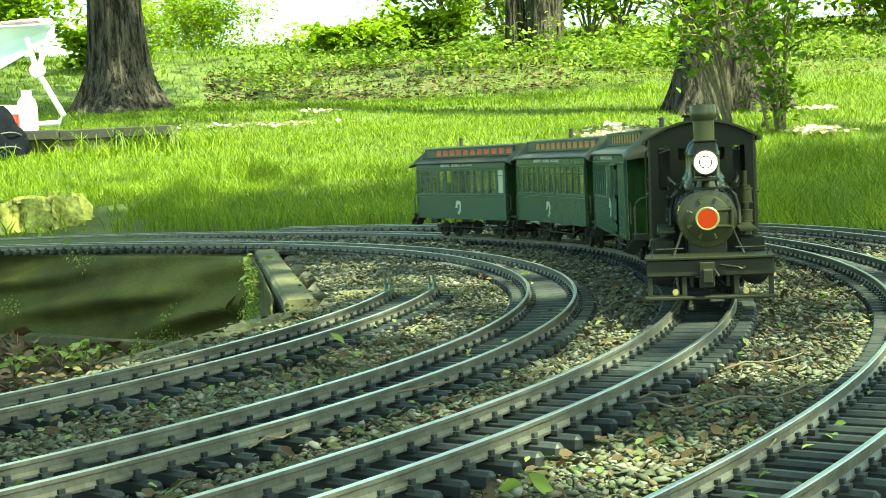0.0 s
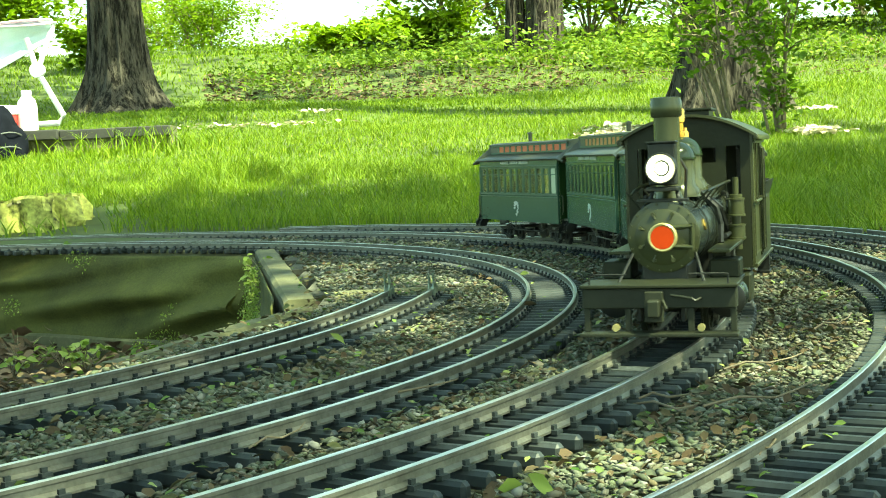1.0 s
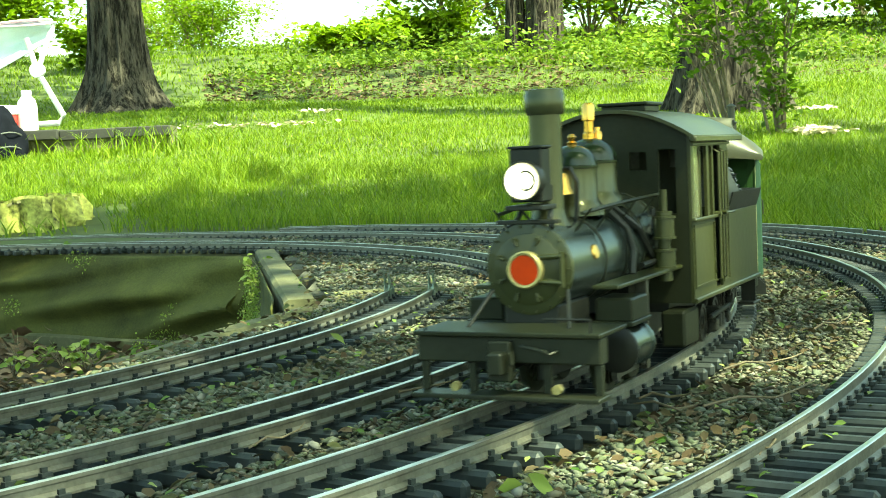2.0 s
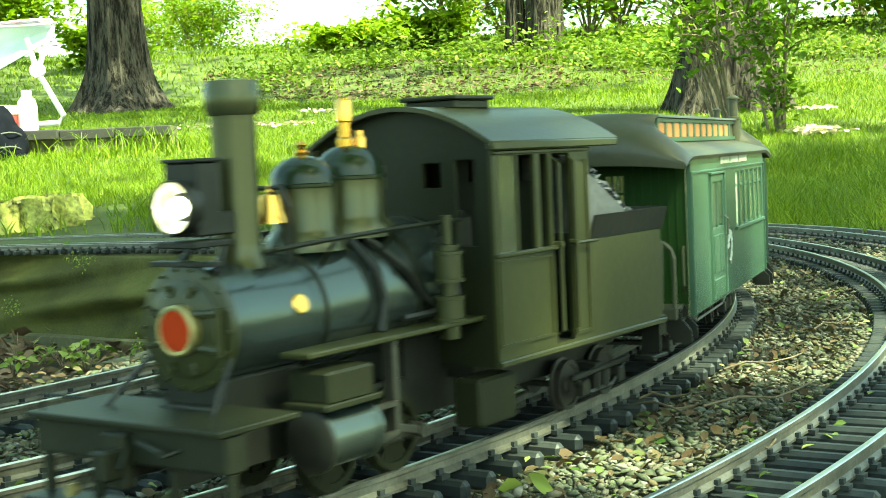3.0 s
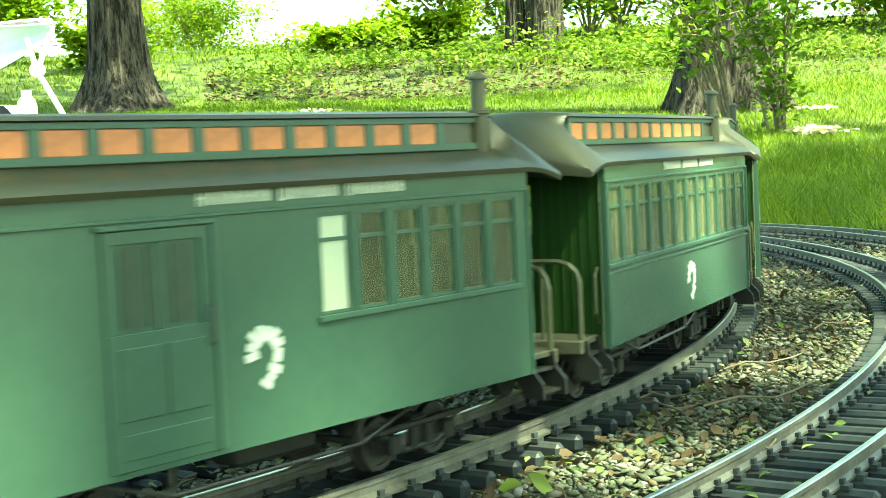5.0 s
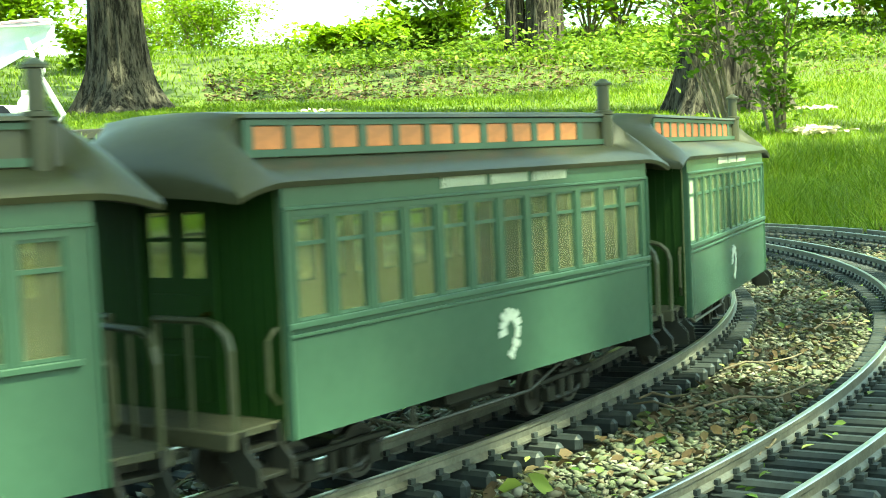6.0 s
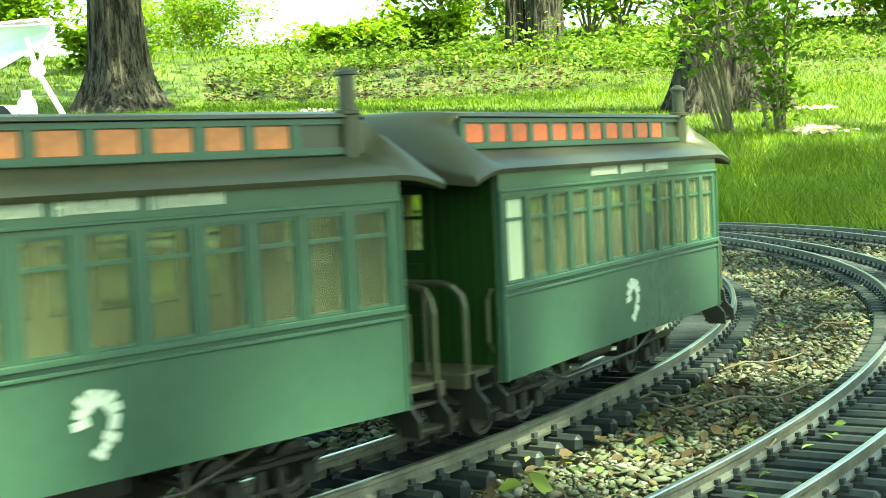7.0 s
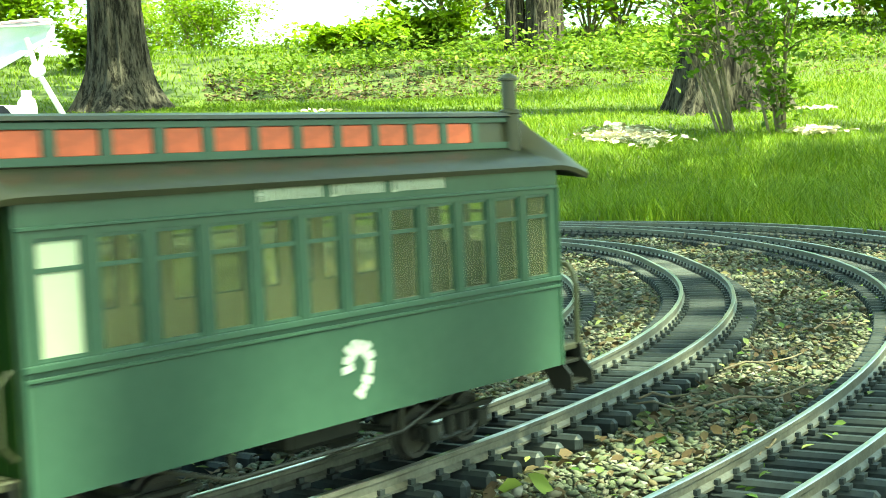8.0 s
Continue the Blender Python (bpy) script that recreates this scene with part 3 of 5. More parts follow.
        part("truss_rod", bm, STEEL, c, "thin metal truss rod")
        if kind != "passenger_coach":
            xl, xr = .0845, .041
            bm = bmesh.new()
            for a, b, za, zb in ((xr, xl, .034, .078), (xr, xr + .004, .078, .1108), (xl - .004, xl, .078, .1108), (xr + .004, xl - .004, .1065, .1108), (xr + .0205, xl - .0205, .078, .1065)):
                box(bm, a, b, min(y, y - s * .001), max(y, y + s * .0012), za, zb, .0002)
            d = part("sliding_door", bm, GREEN, c, "green panelled sliding door with three panes")
            for a, b, za, zb in ((xr + .004, xr + .0205, .05, .0735), (xr + .023, xl - .004, .05, .0735), (xr + .004, xl - .004, .0375, .046)):
                bm = bmesh.new()
                box(bm, a, b, *sorted((y + s * .001, y + s * .0019)), za, zb, .0003)
                part("door_panel", bm, GREEN, d)
            bm = bmesh.new()
            tube(bm, [(xr + .0015, y + s * .0015, .07), (xr + .0015, y + s * .0035, .072), (xr + .0015, y + s * .0035, .082), (xr + .0015, y + s * .0015, .084)], .0006)
            part("door_handle", bm, STEEL, d, "small metal pull handle")
            for i in range(3):
                bm = bmesh.new()
                a = xr + .006 + i * (xl - xr - .012) / 3
                box(bm, a + .001, a + (xl - xr - .012) / 3 - .001, *sorted((y, y + s * .0006)), .0795, .1055)
                part("pane", bm, DARK_GLASS, d)
            bm = bmesh.new()
            box(bm, xr - .003, xr - .0005, *sorted((y, y + s * .002)), .034, .111, .0003)
            box(bm, xr - .003, xl + .002, *sorted((y, y + s * .0022)), .111, .1126, .0003)
            part("door_frame", bm, GREEN_TRIM, c)
    for s in (-1, 1):
        end_wall(c, s)
        platform(c, s)
    r = coach_roof(c)
    bm = bmesh.new()
    box(bm, -.0082, .0082, -.0007, .0007, -.0044, .0044, .0003)
    pane_me = bpy.data.meshes.new("clerestory_pane")
    bm.to_mesh(pane_me)
    bm.free()
    pane_me.materials.append(red)
    n = 11
    for s in (-1, 1):
        for i in range(n):
            x = -.108 + .245 * (i + .5) / n
            p = new("clerestory_pane", pane_me)
            p.parent = r
            p.location = (x, s * .0334, .1395)
        bm = bmesh.new()
        for i in range(n + 1):
            x = -.108 + .245 * i / n
            box(bm, x - .0026, x + .0026, *sorted((s * .0329, s * .0347)), .1345, .1462, .0003)
        box(bm, -half + .006, half - .003, *sorted((s * .0329, s * .0348)), .1441, .1462)
        box(bm, -half + .006, half - .003, *sorted((s * .0329, s * .0351)), .1325, .1352)
        part("clerestory_frame", bm, GREEN_TRIM, r)
    bm = bmesh.new()
    lathe(bm, [(.0045, .128), (.0045, .1475), (.0052, .148), (.0052, .1495), (.0033, .15), (.0033, .163), (.0048, .1632), (.0048, .1642), (.0012, .1665)], Matrix.Translation((-half + .0065, .0335, 0)), 14)
    part("smoke_jack", bm, ROOF, r, "dark stove chimney with a cap", smooth=True)
    for x in (-.088, .088):
        truck(c, x)
    bm = bmesh.new()
    box(bm, -half, half, -.012, .012, .03, .036)
    box(bm, -.03, .012, .012, .03, .018, .033, .002)
    part("underframe", bm, BLACK, c, "black underframe with a battery box")
    return c


DARK_GLASS = material("dim_glass", (0.05, 0.07, 0.05), 0.1, 0, 0.2, 30, 0.0)
ORANGE = material("clerestory_glass_orange", (0.44, 0.15, 0.055), 0.3, 0, 0.3, 90, 0.05)
CREAM = material("cream_lining", (0.42, 0.4, 0.24), 0.7, 0, 0.1, 30, 0.02)
FROSTED = material("frosted_glass", (0.44, 0.48, 0.34), 0.5, 0, 0.06, 30, 0.02)
WINDOWS = {"passenger_coach": window_mesh((COACH_L - .008) / 12 - .0056, .0373), "baggage_coach": window_mesh(.0158, .0373)}
FROSTED_PANES = {}
for k, (f, g) in WINDOWS.items():
    FROSTED_PANES[k] = g.copy()
    FROSTED_PANES[k].materials.clear()
    FROSTED_PANES[k].materials.append(FROSTED)
COACHES = []
for kind, label, behind, red in (("baggage_coach", "green baggage and passenger coach with a sliding door", 5.39, ORANGE), ("passenger_coach", "green passenger coach with orange clerestory windows", 18.88, ORANGE), ("passenger_coach", "green passenger coach with red clerestory windows at the train's end", 32.03, RED)):
    COACHES.append((coach(kind, label, red), ride(behind, 0.176, 0.0065)))


# ---- locomotive ----
def along_x(x, z=0.0, y=0.0):
    return Matrix.Translation((x, y, z)) @ Matrix.Rotation(math.pi / 2, 4, "Y")


def locomotive():
    l = empty("steam_locomotive", "dark olive tank locomotive with a lit headlamp on the track", "model locomotive")
    bz = .0705
    # boiler and smokebox
    bm = bmesh.new()
    girth = lambda x: .029 - .006 * x / .098
    lift = lambda x: .0045 * (1 - x / .098)

    def raised(bm):
        for v in bm.verts:
            v.co.z += lift(v.co.x)
        return bm
    lathe(bm, [(girth(0), -.002)] + [(girth(x), x) for x in (0, .025, .05, .075, .098)], along_x(0, bz), 40)
    bo = part("boiler", raised(bm), BOILER, l, "polished dark boiler barrel with bands", smooth=True)
    for x in (.004, .03, .0585, .092):
        bm = bmesh.new()
        lathe(bm, [(girth(x), 0), (girth(x) + .0006, .0002), (girth(x) + .0005, .0022), (girth(x), .0024)], along_x(x, bz), 40)
        part("boiler_band", raised(bm), OLIVE_DARK, bo, smooth=True)
    bm = bmesh.new()
    lathe(bm, [(.0222, 0), (.0228, .0006), (.0228, .0495)], along_x(.098, bz), 40)
    part("smokebox_barrel", bm, BOILER, l, "glossy dark smokebox barrel", smooth=True)
    for s in (-1, 1):
        bm = bmesh.new()
        lathe(bm, [(.0042, -.0014), (.0042, .0004), (.0036, .0009)], Matrix.Translation((.109, s * .0221, bz + .0055)) @ Matrix.Rotation(-s * math.pi / 2 + s * .25, 4, "X"), 18)
        part("builder_plate", bm, BRASS, l, "small round brass plate", smooth=True)
    bm = bmesh.new()
    lathe(bm, [(.0228, .0495), (.0236, .0502), (.0236, .0528), (.0218, .0535)], along_x(.098, bz), 40)
    for i in range(18):
        a = 6.2832 * i / 18
        rod(bm, (.15, .0222 * math.cos(a), bz + .0222 * math.sin(a)), (.1528, .0222 * math.cos(a), bz + .0222 * math.sin(a)), .0007, n=6)
    sb = part("smokebox_front", bm, OLIVE, l, "olive riveted smokebox front ring", smooth=True)
    bm = bmesh.new()
    lathe(bm, [(.0185, 0), (.0185, .0012), (.017, .002), (.0095, .003), (.006, .0032)], along_x(.1512, bz), 32)
    for i in range(8):
        a = 6.2832 * (i + .5) / 8
        c, s = math.cos(a), math.sin(a)
        rod(bm, (.153, .0162 * c, bz + .0162 * s), (.1552, .0162 * c, bz + .0162 * s), .0014, n=8)
        rod(bm, (.1545, .013 * c, bz + .013 * s), (.1545, .0175 * c, bz + .0175 * s), .0008, n=6)
    for z in (-.006, .006):
        rod(bm, (.1548, .004, bz + z), (.1548, .0195, bz + z * 1.15), .0013, n=8)
    rod(bm, (.1545, .0192, bz - .009), (.1545, .0192, bz + .009), .0014, n=8)
    part("smokebox_door", bm, OLIVE, sb, "round olive door with dogs and hinges", smooth=True)
    bm = bmesh.new()
    lathe(bm, [(.0096, 0), (.0096, .0035), (.0088, .0042), (.0078, .004), (.0078, .003)], along_x(.154, bz), 28)
    part("plate_ring", bm, DULL_BRASS, sb, "brass number plate ring", smooth=True)
    bm = bmesh.new()
    lathe(bm, [(.0076, 0), (.0076, .0012)], along_x(.1568, bz), 28)
    part("plate", bm, NUMBER_RED, sb, "plain orange-red round plate")
    # chimney
    bm = bmesh.new()
    lathe(bm, [(.0125, .0905), (.0108, .0925), (.0092, .096), (.0086, .1), (.0086, .149), (.0098, .1492), (.0106, .151), (.0106, .1595), (.0102, .1602), (.0102, .1622), (.0084, .1625), (.0082, .155)], Matrix.Translation((.118, 0, 0)), 28)
    part("chimney", bm, DOME_BODY, l, "olive capped chimney", smooth=True)
    # headlamp
    bm = bmesh.new()
    box(bm, .1375, .1495, -.0088, .0088, .1045, .1318, .0007)
    box(bm, .1365, .1505, -.0096, .0096, .1318, .1332, .0004)
    hl = part("headlamp", bm, BLACK, l, "boxy black headlamp on a bracket")
    bm = bmesh.new()
    box(bm, .1345, .154, -.0105, .0105, .1005, .103, .0005)
    box(bm, .128, .1375, -.0062, .0062, .1045, .113, .0006)
    for s in (-1, 1):
        tube(bm, [(.137, s * .008, .1005), (.14, s * .009, .096), (.146, s * .012, .091)], .0014)
    box(bm, .146, .151, -.017, .017, .0935, .0955, .0004)
    part("bracket", bm, BLACK, hl)
    bm = bmesh.new()
    n = 32
    rings = [[bm.verts.new((x, r * math.cos(6.2832 * i / n), .1155 + r * math.sin(6.2832 * i / n))) for i in range(n)] for x, r in ((.149, .0103), (.1555, .0103), (.1562, .01), (.1562, .0095), (.1552, .0093), (.1512, .007), (.149, .003))]
    for a, b in zip(rings, rings[1:]):
        for i in range(n):
            bm.faces.new((a[i], a[(i + 1) % n], b[(i + 1) % n], b[i])).material_index = 1 if b is rings[5] or b is rings[6] else 0
    bm.faces.new(rings[-1]).material_index = 1
    bmesh.ops.recalc_face_normals(bm, faces=bm.faces)
    part("reflector_drum", bm, (BLACK, LAMP), hl, "round black drum with a bright reflector", smooth=True)
    bm = bmesh.new()
    lathe(bm, [(.0016, 0), (.0034, .001), (.0042, .003), (.0034, .005), (.001, .006)], along_x(.149, .1155), 18)
    part("bulb", bm, BULB, hl, "white-hot bulb", smooth=True)
    # bell
    bm = bmesh.new()
    lathe(bm, [(.0072, .1065), (.0068, .1078), (.0054, .111), (.0047, .1152), (.0038, .1178), (.0014, .119), (.001, .1215)], Matrix.Translation((.0975, 0, 0)), 22)
    bl = part("bell", bm, BRASS, l, "polished brass bell", smooth=True)
    bm = bmesh.new()
    tube(bm, [(.0975, -.0085, .089), (.0975, -.0098, .113), (.0975, -.006, .1205), (.0975, .006, .1205), (.0975, .0098, .113), (.0975, .0085, .089)], .0012)
    part("bell_yoke", bm, BLACK, bl)
    # domes
    for nm, lab, x, r, foot, body, top in (("sand_dome", "sand dome, olive drum under a dark green cap", .0752, .0134, .094, .12, .1328), ("steam_dome", "steam dome, olive drum under a dark green cap", .0425, .0148, .0975, .1222, .1366)):
        m = Matrix.Translation((x, 0, 0))
        bm = bmesh.new()
        lathe(bm, [(r + .004, foot), (r + .0032, foot + .0045), (r + .001, foot + .0075), (r, foot + .0095), (r, body - .0004)], m, 32)
        dm = part(nm, bm, DOME_BODY, l, lab, smooth=True)
        bm = bmesh.new()
        h = top - body - .0016
        lathe(bm, [(r, body - .0004), (r + .0009, body), (r + .0009, body + .0012)] + [((r + .0002) * math.cos(q), body + .0016 + h * math.sin(q)) for q in [radians(v) for v in (0, 12, 25, 38, 50, 62, 73, 82)]] + [(.001, top)], m, 32)
        part("cap", bm, DOME, dm, "glossy dark green domed cap", smooth=True)
        bm = bmesh.new()
        if nm == "sand_dome":
            lathe(bm, [(.0026, top - .0005), (.003, top + .0012), (.0016, top + .0022), (.0026, top + .0042), (.001, top + .006)], m, 14)
            part("finial", bm, BRASS, dm, "brass finial", smooth=True)
        else:
            lathe(bm, [(.0036, .135), (.0036, .139), (.0027, .14), (.0027, .146), (.0036, .1465), (.0036, .155), (.0025, .1565)], Matrix.Translation((.044, 0, 0)), 14)
            part("whistle", bm, BRASS, dm, "polished brass whistle", smooth=True)
            bm = bmesh.new()
            lathe(bm, [(.0028, .1345), (.0028, .139), (.0015, .1405), (.0015, .1425)], Matrix.Translation((.0368, .0028, 0)), 12)
            part("safety_valve", bm, BRASS, dm, "small brass safety valve", smooth=True)
    # running boards, pipes, rails
    for s in (-1, 1):
        bm = bmesh.new()
        box(bm, -.001, .128, *sorted((s * .026, s * .0405)), .0578, .06, .0005)
        part("running_board", bm, OLIVE, l)
        bm = bmesh.new()
        tube(bm, [(.001, s * .03, .102), (.05, s * .029, .1012), (.098, s * .0265, .0995), (.132, s * .0235, .0975)], .0011)
        for x in (.012, .05, .09, .128):
            rod(bm, (x, s * .018, .088), (x, s * .0275, .1), .0007, n=6)
        part("handrail", bm, OLIVE_DARK, l, "thin boiler handrail")
        bm = bmesh.new()
        tube(bm, [(.063, s * .012, .0905), (.061, s * .021, .081), (.06, s * .0235, .071), (.064, s * .0235, .0605)], .0018)
        tube(bm, [(.052, s * .012, .0905), (.042, s * .022, .08), (.03, s * .0238, .069), (.024, s * .024, .066)], .0017)
        tube(bm, [(.012, s * .0215, .088), (.022, s * .0245, .087), (.024, s * .025, .08), (.014, s * .025, .075), (.009, s * .0245, .08)], .0014)
        tube(bm, [(.05, s * .025, .0635), (.02, s * .026, .064), (.008, s * .026, .069), (.008, s * .025, .078)], .0014)
        for v in bm.verts:
            v.co.y, v.co.z = v.co.y * 1.22, bz + .002 + (v.co.z - bz) * 1.22
        part("pipework", bm, BLACK, l, "bent black boiler pipes")
        bm = bmesh.new()
        rod(bm, (.15, s * .02, .061), (.169, s * .0275, .0425), .001, n=6)
        part("smokebox_brace", bm, BLACK, l)
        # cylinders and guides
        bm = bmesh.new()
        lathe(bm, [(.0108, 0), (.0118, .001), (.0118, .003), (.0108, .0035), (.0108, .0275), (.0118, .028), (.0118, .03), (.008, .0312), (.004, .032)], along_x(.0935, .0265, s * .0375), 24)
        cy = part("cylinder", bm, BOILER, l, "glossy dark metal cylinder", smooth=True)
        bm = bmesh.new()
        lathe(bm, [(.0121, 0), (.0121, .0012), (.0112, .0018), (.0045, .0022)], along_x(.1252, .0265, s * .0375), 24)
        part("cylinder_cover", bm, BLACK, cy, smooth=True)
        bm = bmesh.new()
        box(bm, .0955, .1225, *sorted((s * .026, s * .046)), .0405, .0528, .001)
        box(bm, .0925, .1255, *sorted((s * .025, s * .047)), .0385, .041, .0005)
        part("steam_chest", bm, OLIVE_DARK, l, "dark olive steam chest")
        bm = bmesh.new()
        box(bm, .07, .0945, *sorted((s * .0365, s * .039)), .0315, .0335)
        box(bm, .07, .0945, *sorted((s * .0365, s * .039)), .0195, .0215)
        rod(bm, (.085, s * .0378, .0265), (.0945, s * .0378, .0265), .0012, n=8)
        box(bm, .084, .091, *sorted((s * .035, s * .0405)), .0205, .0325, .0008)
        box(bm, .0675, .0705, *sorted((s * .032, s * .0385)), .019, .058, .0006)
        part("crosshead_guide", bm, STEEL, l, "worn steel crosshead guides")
    bm = bmesh.new()
    lathe(bm, [(.0042, .0525), (.0042, .0598), (.0068, .06), (.0068, .0612), (.0062, .0614), (.0062, .0694), (.0068, .0696), (.0068, .0708), (.0035, .071), (.0035, .0765), (.0068, .0767), (.0068, .0779), (.006, .0781),
               (.006, .0884), (.0068, .0886), (.0068, .0898), (.0048, .09), (.0048, .0925), (.0022, .0928), (.0022, .105)], Matrix.Translation((.0215, .036, 0)), 20)
    part("air_pump", bm, OLIVE, l, "olive steam air pump", smooth=True)
    # frame, front beam
    bm = bmesh.new()
    for s in (-1, 1):
        box(bm, -.155, .176, *sorted((s * .0125, s * .0155)), .0175, .036, .0005)
    box(bm, .1, .15, -.015, .015, .028, .052, .001)
    box(bm, -.02, .03, -.016, .016, .034, .056)
    box(bm, -.16, -.005, -.03, .03, .031, .0365)
    part("frame", bm, BLACK, l, "black locomotive frame")
    bm = bmesh.new()
    box(bm, .1765, .1865, -.049, .049, .0272, .0405, .0008)
    bf = part("front_beam", bm, BEAM, l, "dark wooden-look front beam")
    bm = bmesh.new()
    box(bm, .149, .189, -.05, .05, .0405, .0428, .0005)
    part("front_deck", bm, OLIVE_DARK, l, "dark olive front footplate")
    bm = bmesh.new()
    box(bm, .1785, .194, -.05, .05, .0098, .0122, .0005)
    sb2 = part("step_board", bm, BEAM, bf)
    for y in (-.0465, -.02, .02, .0465):
        bm = bmesh.new()
        box(bm, .1812, .1842, y - .002, y + .002, .0122, .0272, .0004)
        part("hanger", bm, BEAM, sb2)
    bm = bmesh.new()
    box(bm, .186, .1915, -.0085, .0035, .0185, .0385, .0008)
    box(bm, .19, .199, -.006, .002, .0225, .0335, .001)
    tube(bm, [(.189, .008, .036), (.192, .022, .034), (.192, .024, .0325), (.188, .027, .034)], .0009)
    rod(bm, (.1875, .002, .0345), (.1965, .0065, .0275), .0011, n=6)
    part("coupler_pocket", bm, BEAM, bf)
    for s in (-1, 1):
        bm = bmesh.new()
        rod(bm, (.188, s * .027, .0155), (.1915, s * .027, .0155), .0024, n=10)
        part("marker", bm, DULL_BRASS, bf, "small brass fitting")
        bm = bmesh.new()
        tube(bm, [(.187, s * .044, .0428), (.187, s * .044, .049), (.187, s * .041, .0492), (.187, s * .02, .0492)], .0006)
        part("deck_rail", bm, BLACK, l)
    # cab
    W, zf, ze = .0475, .037, .136
    for s in (-1, 1):
        y0, y1 = sorted((s * W, s * (W - .002)))
        bm = bmesh.new()
        holed_panel(bm, [-.0845, -.0665, -.05, -.0465, -.0395, -.036, -.005, 0], [zf, .041, .085, .129, ze], lambda u, v: not ((.041 < v < .129 and -.0665 < u < -.05) or (.085 < v < .129 and (-.0465 < u < -.0395 or -.036 < u < -.005))), lambda u, v, k: (u, y1 if k else y0, v))
        cs = part("cab_side", bm, OLIVE, l, "olive cab side with open windows")
        bm = bmesh.new()
        yo = sorted((s * W, s * (W + .0008)))
        for a, b, z0, z1 in ((-.0475, -.002, .082, .0832), (-.0475, -.002, .0455, .0467), (-.0475, -.0463, .0467, .082), (-.0032, -.002, .0467, .082), (-.083, -.081, .043, .127), (-.0695, -.0675, .043, .127), (-.081, -.0695, .043, .0445), (-.081, -.0695, .1255, .127)):
            box(bm, a, b, *yo, z0, z1)
        yo = sorted((s * W, s * (W + .0026)))
        box(bm, -.05, .001, *yo, .0848, .0868, .0005)
        yo = sorted((s * W, s * (W + .002)))
        box(bm, -.161, .001, *yo, .0372, .0398, .0005)
        box(bm, -.0845, .001, *yo, .1295, .1312, .0004)
        part("panel_beading", bm, OLIVE, cs)
        bm = bmesh.new()
        for x in (-.0512, -.0655):
            tube(bm, [(x, s * W, .0455), (x, s * (W + .003), .047), (x, s * (W + .003), .125), (x, s * W, .1265)], .0009)
            rod(bm, (x, s * W, .087), (x, s * (W + .004), .087), .0016, n=8)
        tube(bm, [(-.068, s * (W + .002), .0865), (-.084, s * (W + .0035), .0865)], .0009)
        part("grab_iron", bm, OLIVE, cs, "thin olive grab irons")
        # window: fixed sash over half of the opening
        bm = bmesh.new()
        box(bm, -.0205, -.0188, y0, y1, .0868, .129)
        box(bm, -.036, -.0345, y0, y1, .0868, .129)
        part("sash", bm, OLIVE, cs)
        bm = bmesh.new()
        box(bm, -.0188, -.005, s * (W - .001) - .0003, s * (W - .001) + .0003, .0868, .129)
        pane = part("pane", bm, GLASS, cs)
        pane.visible_shadow = False
    arch = lambda y: ze + .0155 * (1 - (y / .05) ** 2)
    us = sorted({*[round(-W + 2 * W * i / 16, 5) for i in range(17)], -.040, -.029, -.0215, -.0105, .0105, .0215, .029, .040})
    for xa, xb in ((-.0022, -.0002), (-.0843, -.0825)):
        bm = bmesh.new()
        holed_panel(bm, us, [zf, .09, .116, .127, .128, ze], lambda u, v: not ((.029 < abs(u) < .04 and .09 < v < .128) or (.0105 < abs(u) < .0215 and .116 < v < .127)),
                    lambda u, v, k: (xb if k else xa, u * .955, v if v < ze else arch(u)))
        part("cab_end", bm, OLIVE_DARK, l, "dark cab end wall with windows")
    bm = bmesh.new()
    box(bm, -.02, -.002, -.024, .024, .056, .105, .003)
    box(bm, -.084, -.002, -W + .003, W - .003, .0375, .041)
    part("backhead", bm, BLACK, l, "black boiler backhead and cab floor")
    bm = bmesh.new()
    prof = []
    for i in range(17):
        y = -.0515 + .103 * i / 16
        prof.append((y, ze - .0005 + .0172 * (1 - (y / .0515) ** 2)))
    low = [(y, z - .0022) for y, z in prof[::-1]]
    extrude_profile(bm, [[(x, y, z) for y, z in prof + low] for x in (-.108, -.1065, .0055, .007)])
    for s in (-1, 1):
        box(bm, -.106, .006, *sorted((s * .0485, s * .0525)), ze - .0045, ze - .0008, .0006)
    rf = part("cab_roof", bm, OLIVE, l, "arched dark green cab roof", smooth=True)
    bm = bmesh.new()
    box(bm, -.052, -.022, -.014, .014, .1515, .1555, .0006)
    box(bm, -.054, -.02, -.016, .016, .1555, .1575, .0006)
    part("roof_hatch", bm, OLIVE_DARK, rf)
    # bunker
    bm = bmesh.new()
    for s in (-1, 1):
        box(bm, -.16, -.0845, *sorted((s * W, s * (W - .002))), zf, .0868, .0003)
    box(bm, -.16, -.158, -W + .002, W - .002, zf, .0868)
    box(bm, -.158, -.0845, -W + .002, W - .002, zf, .0845)
    bk = part("bunker", bm, OLIVE, l, "plain olive coal bunker")
    bm = bmesh.new()
    for s in (-1, 1):
        extrude_one = [(s * W, .0868), (s * (W + .0035), .0985), (s * (W + .0025), .0985), (s * (W - .001), .0868)]
        extrude_profile(bm, [[(x, y, z) for y, z in extrude_one] for x in (-.162, -.0845)])
    extrude_profile(bm, [[(x, y, z) for x, z in ((-.16, .0868), (-.164, .0985), (-.163, .0985), (-.159, .0868))] for y in (-W, W)])
    part("coping", bm, BLACK, bk, "flared black bunker coping")
    rnd = random.Random(5)
    vs, fs = [], []
    for i in range(1100):
        x = rnd.uniform(-.157, -.0865)
        y = rnd.uniform(-.044, .044)
